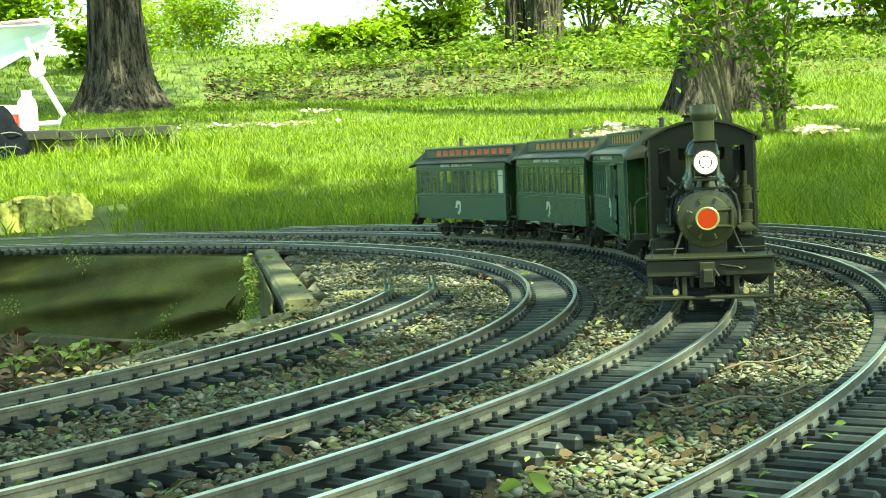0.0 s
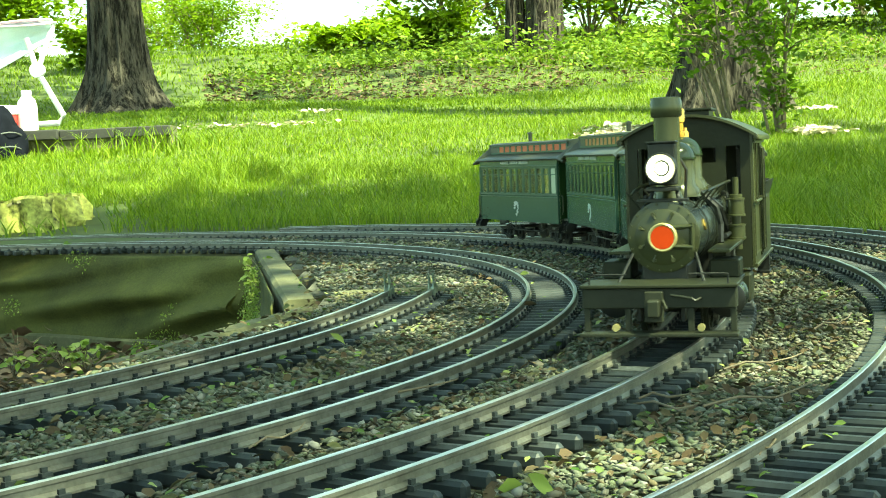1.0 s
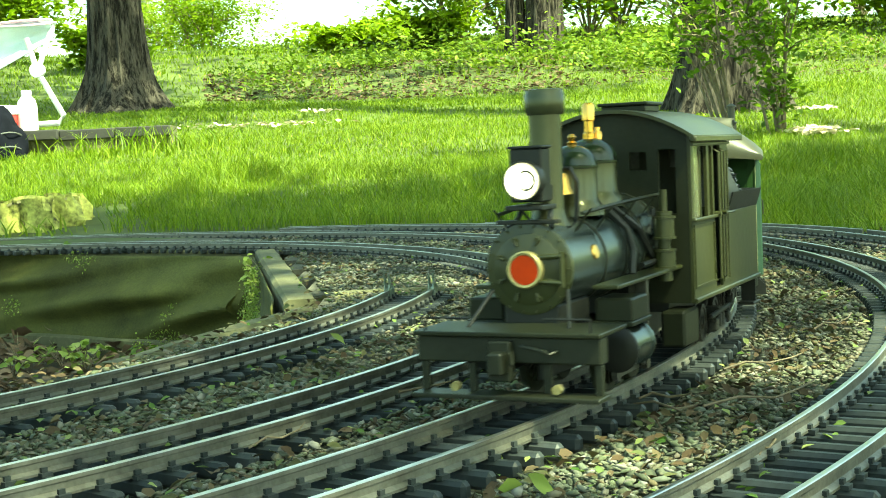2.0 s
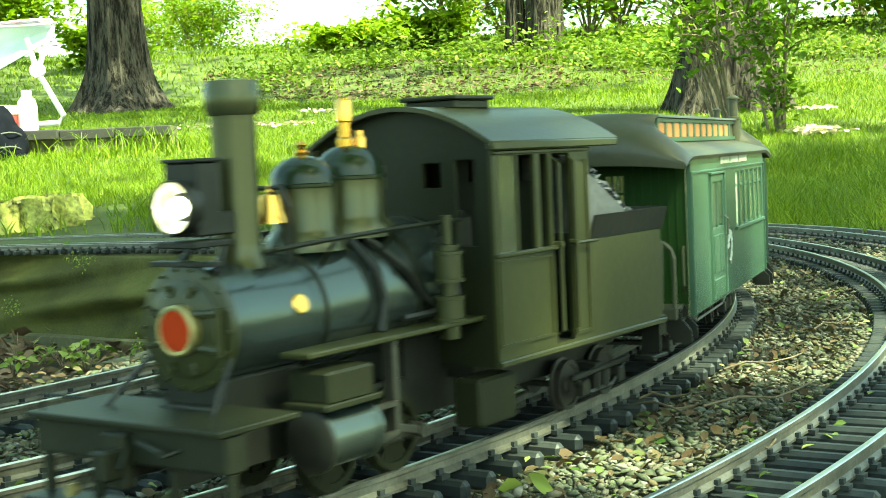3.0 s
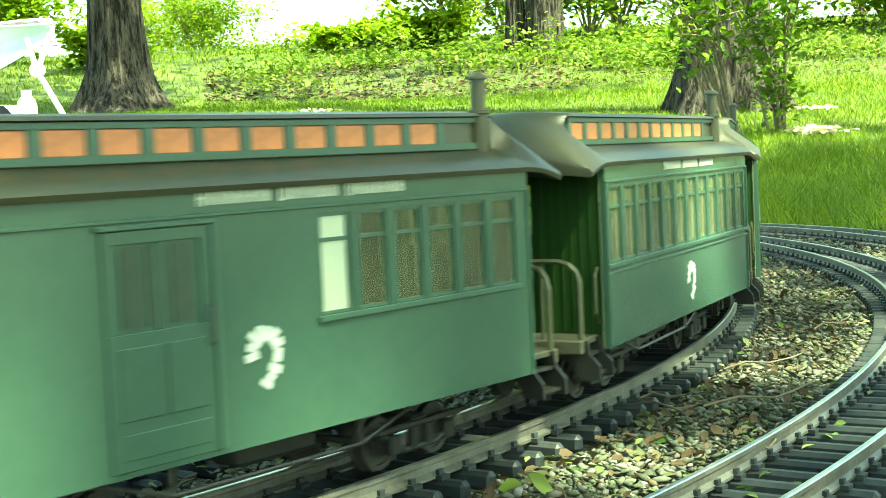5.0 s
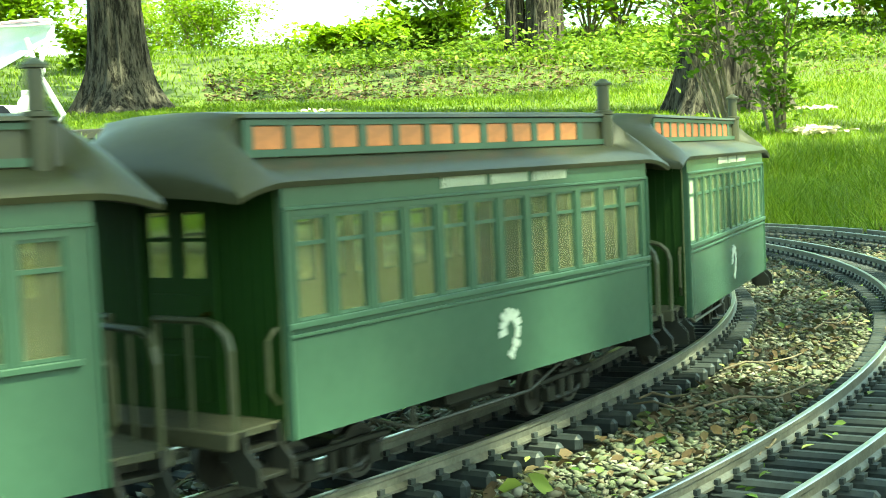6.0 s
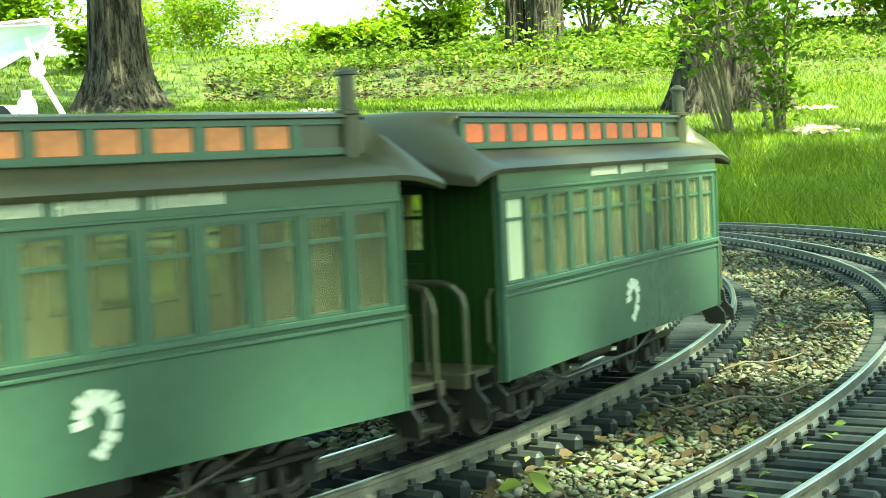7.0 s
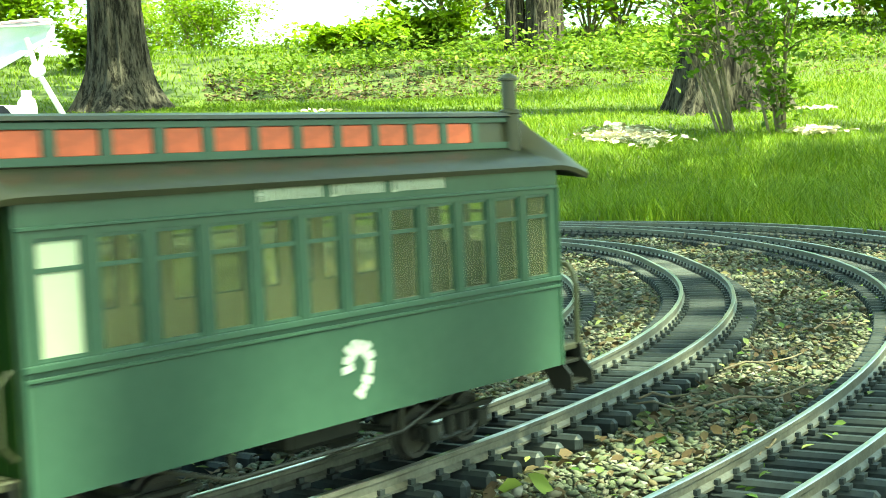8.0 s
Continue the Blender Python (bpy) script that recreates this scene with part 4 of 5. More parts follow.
        top = .089 + .045 * max(0, min(1, (x + .152) / .066)) * (1 - .2 * (y / .045) ** 2)
        add_stone(vs, fs, Vector((x, y, top - .001 + rnd.uniform(-.002, .001))), rnd.uniform(.0016, .0032), rnd)
    bm = bmesh.new()
    extrude_profile(bm, [[(x, y, z) for x, z in ((-.157, .084), (-.157, .0865), (-.152, .0855), (-.0865, .1285 - 4 * y * y), (-.0865, .084))] for y in (-.044, -.022, 0, .022, .044)])
    part("coal_heap", bm, COAL, bk)
    ob = mesh_of("coal", vs, fs, COAL)
    ob.parent = bk
    tagged(ob, "loose grey-black coal", kind="stuff")
    for s in (-1, 1):
        bm = bmesh.new()
        tube(bm, [(-.161, s * .043, .041), (-.166, s * .044, .043), (-.1665, s * .0445, .078), (-.163, s * .044, .0825), (-.158, s * .044, .083)], .001)
        part("rear_grab", bm, STEEL, l)
        bm = bmesh.new()
        box(bm, -.166, -.148, *sorted((s * .036, s * .047)), .0185, .0205, .0004)
        box(bm, -.16, -.158, *sorted((s * .036, s * .046)), .0205, .037)
        part("rear_step", bm, BLACK, l)
        bm = bmesh.new()
        box(bm, -.018, .012, *sorted((s * .03, s * .0445)), .0125, .0335, .0015)
        part("toolbox", bm, OLIVE_DARK, l)
    bm = bmesh.new()
    box(bm, -.167, -.16, -.046, .046, .03, .0405, .0006)
    box(bm, -.186, -.166, -.0035, .0035, .0205, .026, .0008)
    part("rear_beam", bm, OLIVE_DARK, l)
    # wheels
    for x in (.045, .086):
        wheelset(l, x, .0165, .0165, OLIVE_DARK, 10)
    truck(l, -.118, .044, .0125)
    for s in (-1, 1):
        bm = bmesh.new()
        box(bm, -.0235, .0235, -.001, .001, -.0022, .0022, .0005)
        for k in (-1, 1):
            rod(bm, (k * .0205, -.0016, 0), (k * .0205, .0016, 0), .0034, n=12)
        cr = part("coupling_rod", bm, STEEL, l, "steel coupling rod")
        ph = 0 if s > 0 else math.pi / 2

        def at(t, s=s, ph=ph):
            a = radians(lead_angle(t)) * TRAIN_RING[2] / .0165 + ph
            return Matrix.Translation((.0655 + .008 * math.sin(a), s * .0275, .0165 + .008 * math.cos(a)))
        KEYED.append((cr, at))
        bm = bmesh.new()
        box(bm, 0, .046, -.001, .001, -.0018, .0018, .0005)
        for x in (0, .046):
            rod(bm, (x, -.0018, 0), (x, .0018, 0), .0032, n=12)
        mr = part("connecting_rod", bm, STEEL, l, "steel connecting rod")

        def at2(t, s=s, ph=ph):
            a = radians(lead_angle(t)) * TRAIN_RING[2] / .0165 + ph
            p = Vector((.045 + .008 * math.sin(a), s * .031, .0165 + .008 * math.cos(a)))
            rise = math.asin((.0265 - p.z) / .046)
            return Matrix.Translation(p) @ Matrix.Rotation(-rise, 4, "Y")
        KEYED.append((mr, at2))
    return l


def add_stone(vs, fs, c, r, rnd, flat=0.48):
    """A small angular stone as a twisted octahedron-like lump."""
    o = len(vs)
    tw = rnd.uniform(0, 6.28)
    tilt = Euler((rnd.uniform(-.6, .6), rnd.uniform(-.6, .6), tw)).to_matrix()
    sx, sy, sz = r * rnd.uniform(.75, 1.35), r * rnd.uniform(.7, 1.1), r * flat * rnd.uniform(.7, 1.1)
    pts = ((1, .1, .1), (.25, .95, -.1), (-.8, .6, .15), (-.9, -.5, -.1), (.1, -1, .1), (.7, -.7, -.15), (.35, .25, .9), (-.4, -.2, .85), (0, 0, -.9))
    for p in pts:
        q = Vector((p[0] * sx * rnd.uniform(.6, 1.3), p[1] * sy * rnd.uniform(.6, 1.3), p[2] * sz * rnd.uniform(.6, 1.3)))
        vs.append(c + tilt @ q)
    for f in ((0, 1, 6), (1, 2, 6), (2, 7, 6), (2, 3, 7), (3, 4, 7), (4, 6, 7), (4, 5, 6), (5, 0, 6), (1, 0, 8), (2, 1, 8), (3, 2, 8), (4, 3, 8), (5, 4, 8), (0, 5, 8)):
        fs.append(tuple(o + i for i in f))


DULL_BRASS = material("dull_brass", (0.42, 0.36, 0.16), 0.4, 0.7, 0.2, 60, 0.05)
DOME = material("dome_paint", (0.012, 0.022, 0.009), 0.2, 0.0, 0.1, 12, 0.02, 20, spec=0.35)
DOME_BODY = material("dome_drum", (0.06, 0.064, 0.03), 0.26, 0.5, 0.12, 20, 0.03, 20)
LOCO = locomotive()


def draw_back(thing, k):
    """Shorten the engine ahead of its cab; small fittings keep their shape and only shift."""
    moving = {ob for ob, _ in KEYED}
    todo = list(thing.children)
    while todo:
        ob = todo.pop()
        if ob in moving:
            continue
        todo += list(ob.children)
        if ob.type != "MESH" or ob.data.users > 1 or ob.matrix_basis != Matrix.Identity(4):
            continue
        xs = [v.co.x for v in ob.data.vertices]
        lo, hi = min(xs), max(xs)
        mid = (lo + hi) / 2
        for v in ob.data.vertices:
            if hi - lo < .045:
                v.co.x += (k - 1) * max(0, mid)
            else:
                v.co.x += (k - 1) * max(0, v.co.x)


draw_back(LOCO, .91)
LOCO_AT = ride(-8.35, 0.11)


# ---- loose matter: quick meshes from arrays ----
def array_mesh(name, co, counts, idx, mat):
    me = bpy.data.meshes.new(name)
    me.vertices.add(len(co))
    me.vertices.foreach_set("co", np.asarray(co, np.float32).ravel())
    me.loops.add(len(idx))
    me.loops.foreach_set("vertex_index", np.asarray(idx, np.int32))
    me.polygons.add(len(counts))
    starts = np.concatenate([[0], np.cumsum(counts)[:-1]]).astype(np.int32)
    me.polygons.foreach_set("loop_start", starts)
    me.materials.append(mat)
    me.update(calc_edges=True)
    me.validate()
    return new(name, me)


def blades(name, spots, heights, widths, bend, mat, rng):
    """Grass: each blade a bent, tapering strip of two quads and a tip."""
    n = len(spots)
    a = rng.uniform(0, 2 * np.pi, n)
    side = np.c_[np.cos(a), np.sin(a), np.zeros(n)] * (widths / 2)[:, None]
    b = rng.uniform(0, 2 * np.pi, n)
    lean = np.c_[np.cos(b), np.sin(b), np.zeros(n)] * (heights * bend * rng.uniform(.2, 1.0, n))[:, None]
    up = np.c_[np.zeros(n), np.zeros(n), heights]
    p0, p1, p2 = spots, spots + up * .55 + lean * .3, spots + up * .92 + lean
    tip = spots + up + lean * 1.35
    co = np.stack([p0 - side, p0 + side, p1 - side * .8, p1 + side * .8, p2 - side * .35, p2 + side * .35, tip], 1).reshape(-1, 3)
    o = (np.arange(n) * 7)[:, None]
    idx = (o + np.array([0, 1, 3, 2, 2, 3, 5, 4, 4, 5, 6])).ravel()
    counts = np.tile([4, 4, 3], n)
    return array_mesh(name, co, counts, idx, mat)


def leaves(name, centres, size, mat, rng, droop=.35, parent=None):
    """Leaves: each a folded diamond of four corners with a mid rib."""
    n = len(centres)
    a = rng.uniform(0, 2 * np.pi, n)
    tilt = rng.normal(0, droop, n)
    roll = rng.normal(0, droop, n)
    s = size * rng.uniform(.6, 1.25, n)
    d = np.c_[np.cos(a) * np.cos(tilt), np.sin(a) * np.cos(tilt), np.sin(tilt)] * s[:, None]
    w = np.c_[-np.sin(a) * np.cos(roll), np.cos(a) * np.cos(roll), np.sin(roll)] * (s * .34)[:, None]
    nrm = np.cross(d, w)
    nrm /= np.linalg.norm(nrm, axis=1)[:, None]
    dip = nrm * (s * .07)[:, None]
    base, tip = centres - d * .5, centres + d * .5
    m1, m2 = centres - d * .12, centres + d * .2
    co = np.stack([base, m1 + w - dip * -1, m2 + w * .75 + dip, tip - dip, m2 - w * .75 + dip, m1 - w + dip], 1).reshape(-1, 3)
    o = (np.arange(n) * 6)[:, None]
    idx = (o + np.array([0, 3, 2, 1, 0, 5, 4, 3])).ravel()
    ob = array_mesh(name, co, np.tile([4, 4], n), idx, mat)
    if parent:
        ob.parent = parent
    return ob


def on_ground(xy, dz=0.0):
    return np.array([(x, y, ground_height(x, y) + dz) for x, y in xy])


def ring_gap(x, y, ring):
    if ring is TRAIN_RING and y > ring[1]:
        return math.hypot(x - ring[0] - ring[2] + BACK_R, max(0, y - ring[1] - STRAIGHT)) - BACK_R
    return math.hypot(x - ring[0], y - ring[1]) - ring[2]


def trackside(x, y):
    """Whether the place lies on the stony ring of the tracks."""
    if ring_gap(x, y, TRAIN_RING) < .075 or (y < 1.95 and ring_gap(x, y, FAR_RING) < .08):
        return True
    return (ring_gap(x, y, OUTER_BACK) < .06 and x > -.4) or (ring_gap(x, y, FAR_BACK) < .06 and x > .05)


# ---- ballast ----
def ballast():
    rnd = random.Random(11)
    vs, fs = [], []
    count = 0
    while count < 78000:
        y = .33 + 2.35 * rnd.random() ** 1.5
        x = rnd.uniform(-.36 * y - .06, .36 * y + .06)
        if in_pit(x, y) or in_pit(x - .03, y + .02):
            continue
        if not trackside(x, y + .03 * noise.noise((x * 9, y * 9, 3))):
            continue
        gaps = [abs(ring_gap(x, y, r)) for r in (TRAIN_RING, INNER_RING, OUTER_RING if y < 2.0 else OUTER_BACK, FAR_RING if y < 1.9 else FAR_BACK)]
        if math.degrees(math.atan2(y - SIDING[1], x - SIDING[0])) < SIDING_END:
            gaps.append(abs(ring_gap(x, y, SIDING)))
        g = min(gaps)
        r = rnd.choice((.0013, .0016, .0019, .0022, .0026, .0032, .0038)) * (1 + .25 * max(0, y - 1.2))
        if g < .045:
            z = BED - .0035 + rnd.uniform(-.002, .0005)
            r *= .8
        else:
            z = BED + .002 + rnd.uniform(-.002, .003) + .006 * noise.noise((x * 7, y * 7, 5))
        add_stone(vs, fs, Vector((x, y, z)), r, rnd)
        count += 1
    co = np.array([tuple(v) for v in vs])
    ob = array_mesh("ballast", co, np.full(len(fs), 3), np.array(fs).ravel(), STONE)
    tagged(ob, "loose grey-brown crushed stone ballast between the tracks", "gravel", kind="stuff")


# ---- lawn ----
def lawn():
    rng = np.random.default_rng(4)
    pts, hs, ws = [], [], []
    for y0, y1, n, h, w in ((1.8, 3.0, 38000, .046, .0016), (3.0, 4.5, 54000, .033, .0021), (4.5, 7, 62000, .024, .0032), (7, 10, 46000, .025, .0055), (10, 17, 26000, .04, .011)):
        y = rng.uniform(y0, y1, n)
        x = rng.uniform(-.4, .42, n) * y
        for a, b in zip(x, y):
            if b < 3.6 and (trackside(a, b + .03 * noise.noise((a * 8, b * 8, 1))) or in_pit(a, b)):
                continue
            if a < -.65 and b < 3.15 and rng.random() < .12 + noise.noise((a * 4, b * 4, 0)):
                continue
            if -1.3 < a < -.74 and 2.9 < b < 3.45:
                continue
            k = noise.noise((a * 1.7, b * 1.7, 7))
            bank = smooth(9.0, 9.6, b + .25 * a) * (1 - smooth(11.4, 12.4, b - .3 * a))
            if rng.random() < .55 * bank * (1 - smooth(.2, 1.6, a)) or (k > .38 and rng.random() < .5):
                continue
            tall = 1 + .5 * k + (1.1 * smooth(.2, .6, noise.noise((a * 2.5, b * 2.5, 9))) if b < 4.2 else 0)
            if b < 3.0 and a > .3:
                tall *= 1.35
            pts.append((a, b, ground_height(a, b) - .004))
            hs.append(h * tall * rng.uniform(.55, 1.25))
            ws.append(w * rng.uniform(.7, 1.4))
    ob = blades("grass", np.array(pts), np.array(hs), np.array(ws), .8, GRASS, rng)
    tagged(ob, "bright green uncut lawn grass in dappled shade", "grass", kind="stuff")


# ---- edge of the raised bed ----
def timber_beam(name, p, q, w, z0, z1, label, seed=0):
    """A weathered beam between two plan points, its faces slightly wavy."""
    p, q = Vector((*p, 0)), Vector((*q, 0))
    d = q - p
    n = max(2, round(d.length / .05))
    side = Vector((-d.y, d.x, 0)).normalized()
    bm = bmesh.new()
    secs = []
    for i in range(n + 1):
        c = p + d * i / n
        j = [.0022 * noise.noise((i * .7 + seed, k * 3.1, seed)) for k in range(6)]
        e = .004
        secs.append([c + side * (w / 2 + j[0]) + Vector((0, 0, z0)), c + side * (w / 2 + j[1]) + Vector((0, 0, z1 - e)), c + side * (w / 2 - e) + Vector((0, 0, z1 + j[2])),
                     c - side * (w / 2 - e) + Vector((0, 0, z1 + j[3])), c - side * (w / 2 + j[4]) + Vector((0, 0, z1 - e)), c - side * (w / 2 + j[5]) + Vector((0, 0, z0))])
    extrude_profile(bm, secs)
    ob = part(name, bm, TIMBER)
    return tagged(ob, label, "timber")


def pit_edges():
    timber_beam("timber", (-.905, 2.69), (-.275, 2.275), .03, -.19, -.014, "mossy grey board edging the sunken bed", 1)
    timber_beam("timber", (-.297, 2.262), (-.15, 1.402), .034, -.06, -.012, "weathered board edging the sunken bed, mossy", 2)
    timber_beam("timber", (-.143, 1.375), (-.262, 1.035), .022, -.1, -.017, "weathered narrow board edging the sunken bed", 3)
    # short sleeper beyond the siding's end
    timber_beam("timber", (-.12, 1.46), (.0, 1.475), .018, -.026, -.012, "dark short board lying in the ballast", 6)
    # cloth hung along the far and end walls, in folds
    bm = bmesh.new()
    path = [(-1.0, 2.715), (-.87, 2.632), (-.31, 2.258), (-.293, 2.235), (-.175, 1.52), (-.165, 1.42)]
    pts = []
    for (xa, ya), (xb, yb) in zip(path, path[1:]):
        k = max(2, round(math.hypot(xb - xa, yb - ya) / .009))
        pts += [(xa + (xb - xa) * i / k, ya + (yb - ya) * i / k) for i in range(k)]
    rows = []
    m = 36
    moss = []
    rng = np.random.default_rng(91)
    for i, (x, y) in enumerate(pts):
        nx, ny = pts[min(i + 1, len(pts) - 1)][0] - pts[max(i - 1, 0)][0], pts[min(i + 1, len(pts) - 1)][1] - pts[max(i - 1, 0)][1]
        ln = math.hypot(nx, ny)
        ix, iy = ny / ln, -nx / ln
        if ix * (-.6 - x) + iy * (1.7 - y) < 0:
            ix, iy = -ix, -iy
        col = []
        for j in range(m + 1):
            v = j / m
            swag = math.sin(3.1416 * v) * .016
            f = .017 * math.sin(13 * v + 18 * x + 2.6 * noise.noise((x * 3, y * 3, v * 2))) * max(0.0, math.sin(3.1416 * v)) ** .7 + .02 * noise.noise((x * 5 + v * 2, y * 3, v * 3))
            o = .02 + (swag + f + .03 * v) * (1 - .85 * smooth(-.32, -.28, x))
            z = -.022 - .15 * v
            col.append(bm.verts.new((x + ix * o, y + iy * o, z)))
            patch = noise.noise((x * 5.5 + 3, y * 5.5, v * 1.6 + 7))
            for q in range(3 if patch > .12 else 0):
                moss.append((x + ix * (o + .008) + rng.normal(0, .006), y + iy * (o + .008) + rng.normal(0, .006), z + rng.normal(0, .005)))
        rows.append(col)
    for a, b in zip(rows, rows[1:]):
        for j in range(m):
            bm.faces.new((a[j], a[j + 1], b[j + 1], b[j]))
    ob = part("fabric_liner", bm, FABRIC, smooth=True)
    mod = ob.modifiers.new("thickness", "SOLIDIFY")
    mod.thickness = .002
    tagged(ob, "dark sagging landscape cloth lining the sunken bed", "fabric")
    ob = leaves("moss", np.array(moss), .0045, GREEN_LEAF, rng, .8)
    tagged(ob, "green moss growing in patches on the cloth", "moss", kind="stuff")
    timber_beam("timber", (-1.0, 2.665), (-.26, 2.165), .02, -.2, -.165, "low board under the sagging cloth liner", 7)


def pit_litter():
    rng = np.random.default_rng(77)
    n = 1700
    xy = np.c_[rng.uniform(-1.0, -.3, n), rng.uniform(1.5, 2.5, n)]
    q = np.c_[xy, rng.uniform(-.188, -.172, n)]
    ob = leaves("bed_litter", q[[in_pit(a, b) and in_pit(a + .05, b + .08) for a, b in xy]], .026, LITTER, rng, .35)
    tagged(ob, "dry brown leaves on the floor of the sunken bed", "leaf litter", kind="stuff")


def wall_tufts():
    rng = np.random.default_rng(78)
    pts, hs = [], []
    for x0, y0, r, h, n in ((-1.15, 5.38, .16, .15, 160), (-1.42, 5.4, .12, .13, 110), (-.98, 5.42, .14, .13, 140), (-1.72, 5.1, .2, .12, 150), (-1.25, 5.1, .3, .09, 200), (-.9, 3.0, .12, .06, 80), (-.75, 3.3, .1, .08, 80), (-1.25, 2.95, .15, .06, 60)):
        for i in range(n // 2):
            x, y = x0 + rng.normal(0, r * .6), y0 + rng.normal(0, r * .3)
            pts.append((x, y, ground_height(x, y) - .01))
            hs.append(h * .75 * rng.uniform(.4, 1.2))
    ob = blades("tall_grass", np.array(pts), np.array(hs), np.full(len(hs), .006), .9, GRASS, rng)
    tagged(ob, "long loose grass tufts before the low wall", "grass", kind="stuff")


def sprig(name, label, x, y, z, n, size, spread, seed, mat, parent=None, up=.5):
    """A low plant: thin stems with a few leaves each."""
    rng = np.random.default_rng(seed)
    t = empty(name, label, "plant")
    bm = bmesh.new()
    cs = []
    for i in range(n):
        a, l = rng.uniform(0, 6.28), rng.uniform(.4, 1) * spread
        p = Vector((math.cos(a) * l, math.sin(a) * l, rng.uniform(.4, 1) * spread * up * 2))
        tube(bm, [(0, 0, 0), p * .5 + Vector((0, 0, spread * .15)), p], [.0012, .0009, .0005], 5)
        for k in range(3):
            cs.append(p * (1 - .18 * k) + Vector(rng.normal(0, size * .3, 3)))
    part("stem", bm, TWIG, t)
    leaves("foliage", np.array([tuple(c) for c in cs]), size, mat, rng, .5, t)
    t.location = (x, y, z)
    return t


# ---- stump, left-hand wall and the things on it ----
def stump():
    t = empty("tree_stump", "old sawn tree stump, pale top, lichen-covered bark", "stump")
    bm = bmesh.new()
    n, rings = 72, []
    prof = ((1.25, -.03), (1.12, .0), (1.05, .03), (1.0, .06), (.98, .085), (.97, .092))
    for k, z in prof:
        ring = []
        for i in range(n):
            a = 6.2832 * i / n
            r = .155 * k * (1 + .42 * noise.noise((math.cos(a) * 2.2, math.sin(a) * 2.2, 4)) + .22 * noise.noise((math.cos(a) * 7, math.sin(a) * 9, z * 30)))
            ring.append(bm.verts.new((r * math.cos(a), r * math.sin(a), z + .008 * math.cos(a) + (.012 * noise.noise((math.cos(a) * 5, math.sin(a) * 5, 9)) if z > .05 else 0))))
        rings.append(ring)
    for a, b in zip(rings, rings[1:]):
        for i in range(n):
            bm.faces.new((a[i], a[(i + 1) % n], b[(i + 1) % n], b[i]))
    part("bark", bm, LICHEN, t, "flaking bark with pale lichen", smooth=True)
    bm = bmesh.new()
    ring = []
    for i in range(n):
        a = 6.2832 * i / n
        r = .153 * .95 * (1 + .42 * noise.noise((math.cos(a) * 2.2, math.sin(a) * 2.2, 4)) + .16 * noise.noise((math.cos(a) * 6, math.sin(a) * 6, 2.2)))
        ring.append(bm.verts.new((r * math.cos(a), r * math.sin(a), .078 + .008 * math.cos(a) + .01 * noise.noise((math.cos(a) * 5, math.sin(a) * 5, 9)))))
    up = [bm.verts.new(v.co + Vector((0, 0, .006))) for v in ring]
    bm.faces.new(up)
    for i in range(n):
        bm.faces.new((ring[i], ring[(i + 1) % n], up[(i + 1) % n], up[i]))
    part("sawn_top", bm, PALE_WOOD, t, "pale yellow weathered cut face")
    t.location = (-1.0, 3.2, ground_height(-1.0, 3.2) - .03)


LICHEN = material("lichen_bark", (0.1, 0.11, 0.02), 0.9, 0, 0.85, 26, 1.0, 4, tint=(0.62, 0.62, 0.16), detail=9)
PALE_WOOD = material("pale_cut_wood", (0.42, 0.36, 0.15), 0.8, 0, 0.3, 30, 0.4, tint=(0.62, 0.56, 0.3))
WHITE_PLASTIC = material("white_plastic", (0.62, 0.65, 0.65), 0.4, 0, 0.05, 20, 0.03)
BLUE_CLOTH = material("pale_blue_cloth", (0.66, 0.76, 0.8), 0.8, 0, 0.12, 8, 0.2, 30)
PINK_CLOTH = material("pale_pink_cloth", (0.74, 0.58, 0.7), 0.8, 0, 0.12, 8, 0.2, 30)
RED_PLASTIC = material("red_plastic", (0.55, 0.05, 0.05), 0.4, 0, 0.1, 20, 0.03)
NAVY = material("navy_cloth", (0.006, 0.007, 0.011), 0.95, 0, 0.3, 20, 0.3, 20, spec=0.05)
GREY_TRIM = material("grey_piping", (0.1, 0.105, 0.1), 0.7, 0, 0.1, 40, 0.1)
WALL_Y, WALL_TOP = 5.6, .302


def left_corner():
    x1 = -1.08
    for i in range(2):
        b = timber_beam("timber", (-2.6, WALL_Y + .03 * i), (x1 - .06 * i, WALL_Y + .03 * i), .09 if i else .1, .06 + .125 * (1 - i) - .02, .06 + .125 * (2 - i) - .008 if i == 0 else .182, "dark weathered landscape timber holding the lawn", 20 + i)
    timber_cap()
    # folding chair with a pale cloth seat
    c = empty("folding_chair", "folding chair, white tubes, pale blue and pink cloth", "chair")
    k = WALL_Y + .05
    X = lambda px: (px - 784) / 2400 * k
    Z = lambda px, py: EYE + (275.6 - py - .0449 * (px - 784)) / 2400 * k
    for dy in (0,):
        bm = bmesh.new()
        tube(bm, [(X(60), dy, Z(60, 222)), (X(118), dy, Z(118, 218)), (X(127), dy, Z(127, 205)), (X(86), dy, Z(86, 128)), (X(70), dy, Z(70, 70))], .012, 8)
        tube(bm, [(X(86), dy, Z(86, 128)), (X(112), dy, Z(112, 62)), (X(122), dy, Z(122, 44)), (X(95), dy, Z(95, 38))], .011, 8)
        part("leg_frame", bm, WHITE_PLASTIC, c)
        bm = bmesh.new()
        lathe(bm, [(.028, -.014), (.032, -.01), (.032, .01), (.028, .014)], Matrix.Translation((X(86), dy, Z(86, 126))) @ Matrix.Rotation(math.pi / 2, 4, "X"), 18)
        part("hinge", bm, WHITE_PLASTIC, c, "round white plastic hinge")
